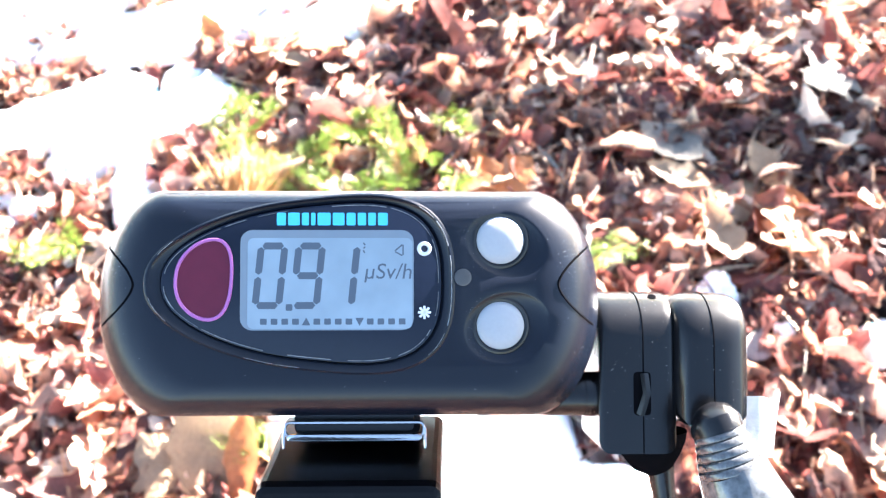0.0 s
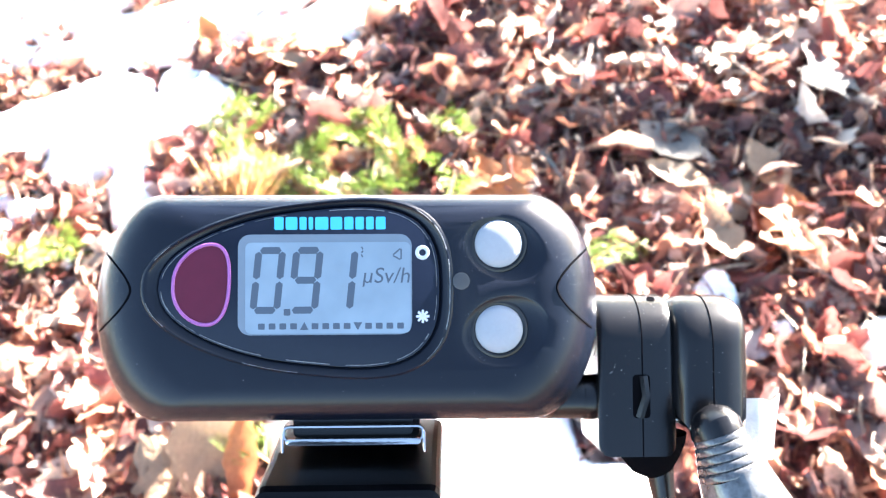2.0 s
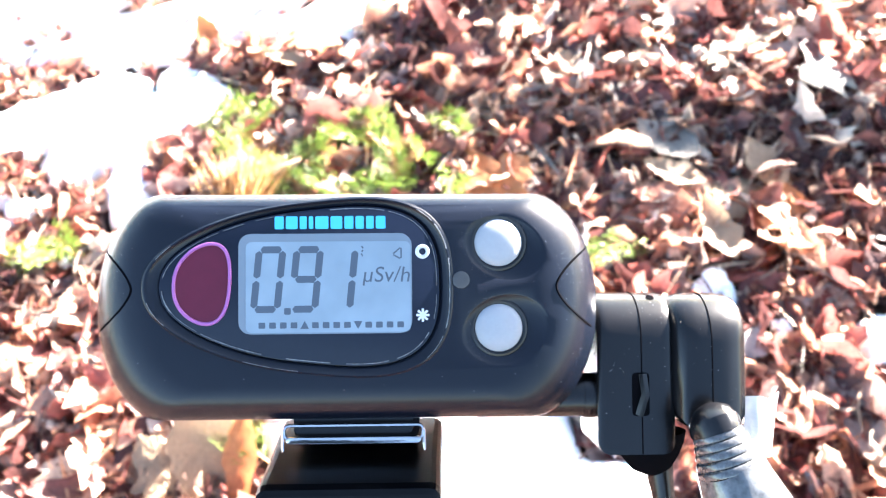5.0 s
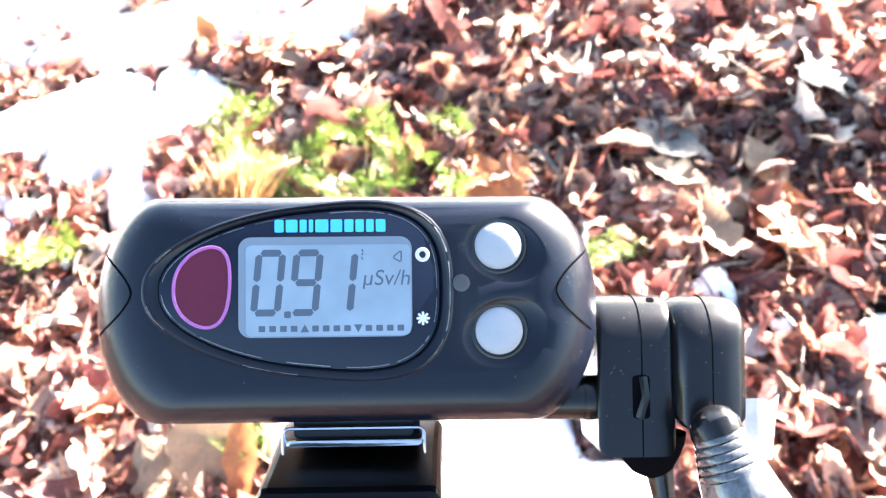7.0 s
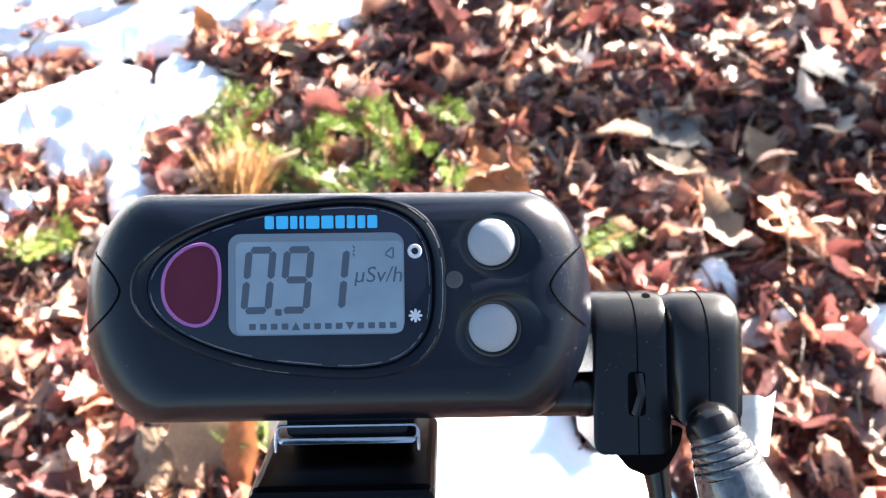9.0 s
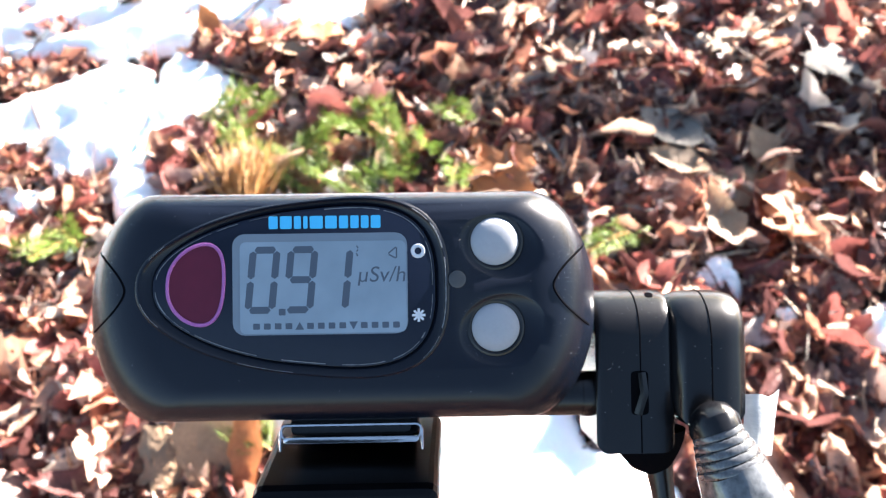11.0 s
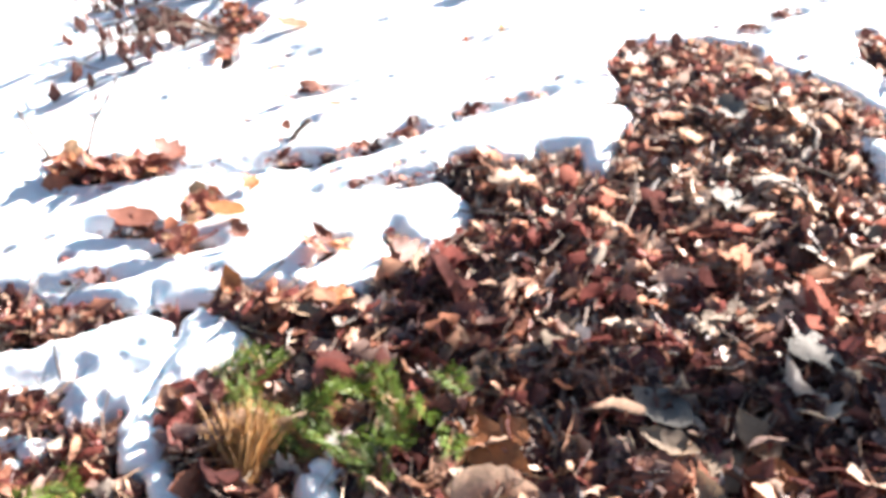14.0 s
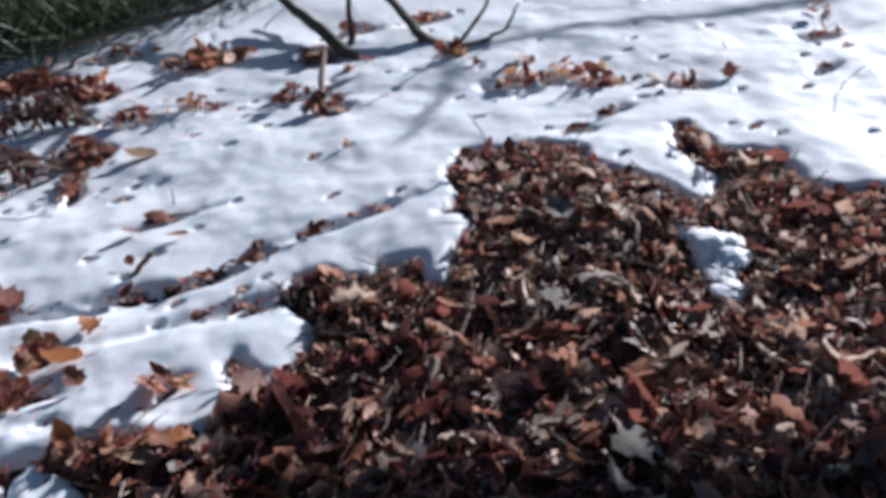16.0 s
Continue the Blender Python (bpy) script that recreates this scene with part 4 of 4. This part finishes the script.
part("branch", limb([(-0.04, 0.25, 0.04), (-0.03, 0.32, 0.09), (-0.01, 0.47, 0.14), (0.05, 1.03, 0.22)], 0.016, 0.008, wob=0.005, seed=2), M_BARK, sapling)
sapling = thing("sapling", pose(0.87, 3.1, 0), "low forked sapling with a bare branch lying out over snow", "sapling", "saplings")
part("trunk", limb([(0.02, 0, -0.03), (-0.11, 0.17, 0.09), (-0.16, 0.39, 0.15), (-0.29, 0.97, 0.25)], 0.026, 0.012, wob=0.006, seed=4), M_BARK, sapling)
part("branch", limb([(0, 0, 0.03), (0.14, 0, 0.05), (0.22, 0, 0.08), (0.29, 0.02, 0.16)], 0.012, 0.004, wob=0.005, seed=5), M_BARK, sapling)
part("branch", limb([(0.02, 0, 0.04), (0.16, 0.05, 0.16), (0.26, 0.1, 0.3)], 0.009, 0.004, wob=0.004, seed=6), M_BARK, sapling)
stump = thing("cut_stem", pose(0.3, 2.71, 0), "thin cut stem standing among leaves in the snow", "stem")
part("stem", limb([(0, 0, -0.02), (0.04, 0.21, 0.07), (0.08, 0.40, 0.12)], 0.014, 0.011, wob=0.002), M_TWIG, stump)
pole = thing("fallen_branch", pose(-1.0, 3.8, 0.0), "long bare fallen branch propped over the undergrowth", "branch")
part("wood", limb([(-0.7, 0.1, 0.0), (0.04, 0.02, 0.1), (0.56, -0.19, 0.18), (1.05, -0.24, 0.25), (1.6, -0.1, 0.5)], 0.016, 0.01, wob=0.008, seed=9), M_BARK, pole)

# evergreen undergrowth at the far edge
r = np.random.RandomState(9)


def blades(base, tips, width):
    """Thin pointed blades from base points to tips."""
    d = tips - base
    side = np.cross(d, r.normal(0, 1, base.shape))
    side /= np.linalg.norm(side, axis=1, keepdims=True) + 1e-9
    mid = base + d * 0.55 + r.normal(0, 0.04, base.shape) * np.linalg.norm(d, axis=1, keepdims=True)
    w = width * side
    v = np.stack([base - w * 0.6, base + w * 0.6, mid + w, mid - w, tips + w * 0.15, tips - w * 0.15], 1).reshape(-1, 3)
    o = (np.arange(len(base)) * 6)[:, None]
    return v, np.concatenate([o + np.array([[0, 1, 2, 3]]), o + np.array([[3, 2, 4, 5]])])


for cx, cy, n, spread in ((-1.25, 3.9, 260, 0.45), (-1.5, 4.4, 1500, 0.7), (-0.75, 4.3, 1500, 0.5), (-0.1, 4.6, 1000, 0.45), (-2.3, 4.4, 1200, 0.6), (-1.2, 5.0, 3000, 1.0)):
    b = np.stack([cx + r.normal(0, spread * 0.5, n), cy + r.normal(0, 0.22, n), r.uniform(0, 0.16, n)], -1)
    t = b + np.stack([r.normal(0, 0.12, n), r.normal(0, 0.1, n), r.uniform(0.02, 0.2, n)], -1)
    bush = thing("evergreen_bush", pose(0, 0, 0), "dense dark green undergrowth at the edge of the snow", "bush", "undergrowth")
    v, f = blades(b, t, 0.0045)
    ob = quads("foliage", v, f, M_DEEP, bush)
    for k in range(5):
        part("stem", limb([(cx + r.normal(0, spread * 0.4), cy + r.normal(0, 0.15), -0.02), (cx + r.normal(0, spread * 0.5), cy + r.normal(0, 0.15), 0.14), (cx + r.normal(0, spread * 0.6), cy, 0.3)], 0.01, 0.005, 8, 6, 0.01, k), M_TWIG, bush)

# shrub with hanging dead leaves
lr = np.random.RandomState(14)


def hanging_shrub(x, y, a0, a1, n, reach_, label):
    shrub = thing("shrub", pose(x, y, 0), label, "shrub", "shrubs with hanging leaves")
    for k in range(n):
        a, ln = radians(lr.uniform(a0, a1)), lr.uniform(0.4, 1.0) * reach_
        pts = [Vector((0, 0, 0)), Vector((math.cos(a) * ln * 0.5, math.sin(a) * ln * 0.5, 0.15)), Vector((math.cos(a) * ln, math.sin(a) * ln, lr.uniform(0.07, 0.16)))]
        part("twig", limb(pts, 0.0035, 0.0018, 8, 5, 0.008, k), M_TWIG, shrub)
        for j in range(6):
            t = lr.uniform(0.3, 1)
            p = pts[0].lerp(pts[1], t * 2) if t < 0.5 else pts[1].lerp(pts[2], t * 2 - 1)
            v, f = SHAPES[lr.choice([0, 3, 6])]
            m = Euler((radians(lr.uniform(60, 110)), lr.uniform(-0.4, 0.4), lr.uniform(0, 6.28))).to_matrix()
            sz = lr.uniform(0.045, 0.075)
            quads("leaf", np.array([m @ Vector(q * sz) for q in v]) + np.array((p.x, p.y, p.z - 0.03)), f, M_DARKLEAF, shrub)


hanging_shrub(-0.48, 2.72, 165, 222, 12, 0.62, "low shrub with drooping dark dead leaves over snow")
hanging_shrub(-0.45, 3.05, 130, 195, 12, 0.6, "leafy dead shrub at the edge of the undergrowth")
twigs = thing("sprout", pose(-0.82, 2.0, 0), "two thin bare sprouts rising from a tuft of leaves", "sprout")
part("stem", limb([(-0.08, 0.01, 0.01), (-0.105, 0.01, 0.12), (-0.11, 0.0, 0.23)], 0.005, 0.003, 8, 5, 0.003, 1), M_TWIG, twigs)
part("stem", limb([(0.0, 0.0, 0.01), (0.06, 0, 0.13), (0.165, 0, 0.25)], 0.005, 0.003, 8, 5, 0.003, 2), M_TWIG, twigs)
part("stem", limb([(-0.11, 0.47, 0.1), (-0.01, 0.37, 0.1), (0.16, 0.3, 0.1), (0.31, 0.3, 0.08)], 0.003, 0.0015, 12, 5, 0.004, 6), M_TWIG, twigs)
for k, (x, y, z) in enumerate(((-0.12, 0.47, 0.08), (-0.07, 0.4, 0.07), (-0.04, 0.3, 0.05))):
    v, f = SHAPES[(0, 3, 6)[k]]
    m = Euler((radians(80 + 12 * k), 0.2 * k, 0.7 * k)).to_matrix()
    quads("leaf", np.array([m @ Vector(q * 0.06) for q in v]) + np.array((x, y, z)), f, M_DARKLEAF, twigs)
stk = thing("stick", pose(-0.26, 1.95, 0.04), "short broken stick standing out of the snow", "stick")
part("wood", limb([(-0.02, -0.01, -0.02), (0.02, 0.0, 0.02), (0.06, 0.01, 0.05)], 0.008, 0.007, 6, 7, 0.002), M_TWIG, stk)

# ---- evergreen sprigs, pine straw and marked leaves ----
sprig = thing("evergreen_sprig", pose(0, 0, 0), "fresh green evergreen sprig lying on leaf litter", "sprig", "evergreen sprigs")
part("stem", limb([(0, -0.06, 0.004), (0, 0, 0.02), (0.005, 0.07, 0.012)], 0.0016, 0.0008, 8, 5, 0.002), M_NEEDLE, sprig)
sb, st = [], []
for k in range(26):
    y = -0.05 + 0.12 * k / 26
    for s in (-1, 1):
        ln = 0.035 * (1 - 0.5 * k / 26) * r.uniform(0.6, 1.2)
        b0 = np.array((0, y, 0.018))
        tip = b0 + np.array((s * ln, ln * 0.7, r.uniform(-0.006, 0.018)))
        sb.append(b0), st.append(tip)
        for j in (0.35, 0.55, 0.75):
            q = b0 + (tip - b0) * j
            sb.append(q), st.append(q + np.array((s * 0.004, 0.016, r.uniform(-0.003, 0.007))))
v, f = blades(np.array(sb), np.array(st), 0.0008)
quads("foliage", v, f, M_GREEN, sprig)
first = True
for cx, cy, n, sp in ((-0.28, 1.1, 3, 0.025), (-0.26, 1.03, 2, 0.02), (-0.16, 1.02, 3, 0.025), (-0.06, 1.05, 3, 0.03), (-0.02, 1.0, 2, 0.02), (0.07, 1.03, 1, 0.01), (-0.05, 0.91, 5, 0.035), (0.09, 0.73, 3, 0.015), (0.31, 0.75, 1, 0.01), (-0.58, 0.93, 3, 0.025), (-0.26, 0.79, 1, 0.01), (-0.3, 0.52, 1, 0.01)):
    for k in range(n):
        x, y = cx + rs.normal(0, sp * 1.7), cy + rs.normal(0, sp * 1.3)
        m = pose(x, y, float(height(x, y)) + 0.03 + rs.uniform(0, 0.014), rs.uniform(0, 40), rs.uniform(-30, 30), rs.uniform(0, 360))
        if first:
            sprig.matrix_world, first = m, False
        else:
            copy_thing(sprig, m)
straw = thing("pine_straw", pose(-0.28, 0.9, 0.035), "fan of golden brown pine needles on the leaves", "pine needles")
n = 170
b = np.stack([r.normal(0, 0.012, n), r.normal(0, 0.008, n), r.uniform(0, 0.01, n)], -1)
a = r.normal(0.1, 0.36, n)
t = b + np.stack([np.sin(a) * 0.13, np.cos(a) * 0.12, r.uniform(0.015, 0.08, n)], -1)
for k in range(5):
    bundle = np.argsort(np.argsort(a + r.normal(0, 0.1, n))) * 5 // n == k
    quads("tuft", *blades(b[bundle], t[bundle], 0.0013), M_NEEDLE, straw)


def big_leaf(x, y, size_, material, label, shape, turn, tilt=12, lift=0.05):
    ob = new("fallen_leaf", None)
    ob.matrix_world = pose(x, y, float(height(x, y)) + lift, tilt, 0, turn)
    tagged(ob, label, "leaf", "large fallen leaves")
    v, f = SHAPES[shape]
    quads("blade", v * size_ * np.array((1.1, 1, 0.5)), f, material, ob)
    part("leaf_stalk", limb([(0, -0.5 * size_, 0.002), (0.004, -0.62 * size_, 0.006), (0.012, -0.75 * size_, 0.004)], 0.0012, 0.0008, 6, 5), M_TWIG, ob)


big_leaf(0.14, 0.9, 0.13, M_ORANGE, "large orange-brown curled leaf on the litter", 5, -60)
big_leaf(0.42, 0.93, 0.12, M_GREY, "flat weathered grey leaf on the litter", 0, 40, 2, 0.05)
big_leaf(0.49, 0.81, 0.12, M_TAN, "pale tan bent leaf on the litter", 4, 150)
big_leaf(0.44, 0.74, 0.11, M_TAN, "pale curled tan leaf among brown leaves", 3, 10)
big_leaf(0.55, 0.76, 0.1, M_ORANGE, "orange-brown crumpled leaf among litter", 2, 100)
big_leaf(-0.2, 0.72, 0.12, M_TAN, "long tan leaf beside melting snow", 6, 30)
big_leaf(-0.35, 1.39, 0.075, M_ORANGE, "small orange-tan leaf at the snow's edge", 0, 20, 45)
big_leaf(0.03, 1.42, 0.1, M_RUST, "russet leaf half sunk in snow", 1, 60, 40, 0.045)
big_leaf(0.62, 1.12, 0.06, M_TAN, "pale rounded leaf on the brown pile", 5, 0, 10)
big_leaf(0.72, 1.45, 0.08, M_GREY, "grey leaf on the brown pile", 5, 70, 15)
big_leaf(0.83, 1.75, 0.09, M_GREY, "weathered tan leaf curled on the pile", 7, 20, 25, 0.05)
big_leaf(0.9, 1.73, 0.08, M_TAN, "pale folded leaf on the brown pile", 3, 160, 25, 0.05)
big_leaf(0.97, 1.32, 0.09, M_TAN, "pale lobed leaf on dark litter", 2, 60, 12, 0.045)
big_leaf(0.71, 1.01, 0.1, M_GREY, "broad pale brown leaf beside shaded litter", 5, 100, 8, 0.05)
big_leaf(0.31, 1.15, 0.07, M_TAN, "pale leaf on shaded litter", 1, 30, 20, 0.04)
big_leaf(0.23, 1.75, 0.06, M_ORANGE, "russet leaf at the snow's edge", 0, 70, 40, 0.045)
big_leaf(0.69, 1.76, 0.07, M_ORANGE, "orange leaf on the brown pile", 0, 100, 12, 0.05)
big_leaf(-0.4, 1.06, 0.08, M_ORANGE, "rolled russet leaf beside the snow", 3, 10, 20, 0.04)
big_leaf(-0.12, 1.32, 0.08, M_ORANGE, "orange-brown leaf at the snow's edge", 1, 80, 15, 0.04)
for x, y, big, m, word, shape, turn, tilt in ((-0.61, 1.66, 0.13, M_RUST, "broad russet", 0, 80, 14), (-0.46, 1.71, 0.09, M_TAN, "upright tan", 1, 10, 50), (-0.39, 1.65, 0.1, M_ORANGE, "long orange-brown", 0, 78, 12),
                                              (-0.34, 1.75, 0.06, M_ORANGE, "small russet", 2, 60, 25), (-0.35, 1.56, 0.06, M_RUST, "small dark russet", 7, 30, 35), (-0.16, 1.5, 0.07, M_RUST, "dark curled", 3, 40, 30),
                                              (-0.15, 2.08, 0.06, M_ORANGE, "thin russet", 6, 100, 15), (-0.28, 2.15, 0.06, M_RUST, "folded dark russet", 3, 120, 30), (-0.2, 2.22, 0.1, M_RUST, "long dark russet", 4, 85, 20),
                                              (-0.57, 1.94, 0.1, M_RUST, "dark curled", 7, 70, 30), (-0.29, 2.66, 0.12, M_TAN, "long pale tan", 0, 70, 12), (1.66, 2.4, 0.06, M_RUST, "upright dark red", 5, 0, 65),
                                              (1.42, 2.46, 0.07, M_TAN, "brown folded", 4, 80, 25), (1.08, 2.82, 0.1, M_RUST, "dark red", 2, 60, 25), (0.69, 2.1, 0.1, M_RUST, "dark red cupped", 7, 40, 40), (-0.27, 2.0, 0.04, M_RUST, "small dark", 1, 10, 20)):
    big_leaf(x, y, big, m, word + " dead leaf lying on snow", shape, turn, tilt, 0.055)
big_leaf(0.64, 1.06, 0.07, M_RUST, "dark red leaf on the brown litter", 2, 200, 20)
big_leaf(0.57, 1.1, 0.06, M_TAN, "small tan leaf on the brown litter", 5, 30, 20)
big_leaf(0.29, 1.11, 0.09, M_TAN, "pale lobed leaf at the edge of shade", 2, 70, 15, 0.045)
big_leaf(0.83, 1.27, 0.1, M_GREY, "dark grey crumpled leaf on the pile", 2, 120, 20, 0.045)
big_leaf(0.98, 1.27, 0.1, M_TAN, "pale ragged leaf on dark litter", 1, 50, 15, 0.05)
big_leaf(0.97, 1.7, 0.08, M_TAN, "pale tan leaf near the top of the pile", 2, 90, 25, 0.05)
big_leaf(-0.11, 1.24, 0.11, M_GREY, "curled grey-brown leaf in the shade", 3, 165, 25, 0.045)
big_leaf(-0.2, 1.28, 0.09, M_TAN, "long pale curled leaf in the shade", 6, 75, 15, 0.05)
big_leaf(-0.31, 0.52, 0.16, M_TAN, "large pale tan leaf standing in the litter", 0, 10, 40, 0.06)
big_leaf(-0.26, 0.5, 0.13, M_ORANGE, "long orange-tan leaf leaning on the litter", 6, -15, 35, 0.06)
big_leaf(-0.37, 0.5, 0.12, M_TAN, "pale folded leaf in the litter", 4, 30, 30, 0.05)
big_leaf(0.55, 0.85, 0.1, M_TAN, "broad pale tan leaf on the litter", 0, 20, 15, 0.05)
big_leaf(0.41, 0.86, 0.1, M_TAN, "long flat pale leaf on the litter", 3, 60, 8, 0.05)

twig = thing("twig", pose(0, 0, 0), "thin dry twig lying on the leaf litter", "twig", "twigs on the litter")
part("wood", limb([(0, -0.1, 0), (0.006, 0, 0.006), (-0.004, 0.1, 0.003)], 0.0024, 0.0014, 8, 5, 0.003, 3), M_TWIG, twig)
part("side_shoot", limb([(0.005, 0.01, 0.004), (0.03, 0.05, 0.02)], 0.0014, 0.0008, 4, 5, 0.001, 4), M_TWIG, twig)
tx, ty = scatter(260, -0.9, 1.6, 0.5, 2.2, -0.01)
for k, (x, y) in enumerate(zip(tx[:90], ty[:90])):
    m = pose(x, y, float(height(x, y)) + 0.04, rs.uniform(-14, 14), 0, rs.uniform(0, 360))
    if k:
        copy_thing(twig, m)
    else:
        twig.matrix_world = m

bx, by = scatter(5600, -1.0, 2.0, 0.4, 2.3, -0.005)
a = r.uniform(0, 6.283, len(bx))
ln = r.uniform(0.02, 0.115, len(bx))
b = np.stack([bx, by, height(bx, by) + r.uniform(0.026, 0.046, len(bx))], -1)
v, f = blades(b, b + np.stack([np.cos(a) * ln, np.sin(a) * ln, r.normal(0, 0.012, len(bx))], -1), 0.0019)
tagged(quads("twig_bits", v, f, M_STALK), "thin broken twigs and stalks strewn over leaf litter", "twigs", kind="stuff")

for x0, y0, x1, y1, rad in ((0.47, 1.38, 0.55, 1.55, 0.004), (0.79, 1.55, 0.92, 1.36, 0.005), (0.99, 1.67, 0.95, 1.54, 0.008), (0.24, 0.93, 0.37, 1.24, 0.005), (0.62, 1.15, 0.74, 1.31, 0.003), (0.72, 1.83, 0.8, 1.73, 0.008)):
    z0, z1 = float(height(x0, y0)) + 0.038, float(height(x1, y1)) + 0.044
    ob = thing("stick", pose(x0, y0, z0), "bare grey-brown stick lying on the leaf litter", "stick", "sticks on the litter")
    part("wood", limb([(0, 0, 0), ((x1 - x0) * 0.5 + 0.008, (y1 - y0) * 0.5, 0.008), (x1 - x0, y1 - y0, z1 - z0)], rad, rad * 0.7, 10, 6, rad * 0.6, int(x0 * 100)), M_TWIG, ob)
for x, y, dx, dz in ((0.77, 2.16, -0.06, 0.17), (0.76, 2.13, -0.07, 0.08), (0.85, 2.1, 0.02, 0.08), (1.0, 2.1, 0.05, 0.08), (1.87, 2.12, 0.08, 0.1), (1.76, 2.58, -0.03, 0.06), (1.49, 1.66, 0.03, 0.06), (-0.67, 1.2, 0.06, 0.17), (-0.73, 1.4, 0.06, 0.07), (-0.21, 1.36, -0.01, 0.06), (-0.17, 2.28, 0.01, 0.08)):
    ob = thing("dry_stalk", pose(x, y, float(height(x, y)) + 0.015), "thin dry plant stalk sticking up", "stalk", "dry stalks")
    part("stem", limb([(0, 0, 0), (dx * 0.3, 0.01, dz * 0.5), (dx, 0.0, dz)], 0.0024, 0.0014, 7, 5, 0.002, 3), M_TWIG, ob)

# ---- single leaves on the ground, nearest the path ----
LEAF_MESHES = []
for v, f in SHAPES:
    tmp = quads("leaf", v * 0.075 * np.array((1.1, 1, 0.7)), f, M_LEAF)
    LEAF_MESHES.append(tmp.data)
    bpy.data.objects.remove(tmp)
lx, ly = scatter(1100, -0.75, 0.95, 0.45, 1.35, -0.04)
clear = ((lx + 0.12) / 0.24) ** 2 + ((ly - 0.99) / 0.14) ** 2 > 1
lx, ly = lx[clear], ly[clear]
for x, y in list(zip(lx, ly))[:300]:
    ob = new("leaf", LEAF_MESHES[rs.randint(len(LEAF_MESHES))])
    ob.parent = ground
    s = rs.uniform(0.7, 1.45)
    ob.matrix_basis = pose(x, y, float(height(x, y)) + rs.uniform(0.024, 0.042), rs.normal(0, 22), rs.normal(0, 22), rs.uniform(0, 360)) @ Matrix.Diagonal((s, s, s, 1))
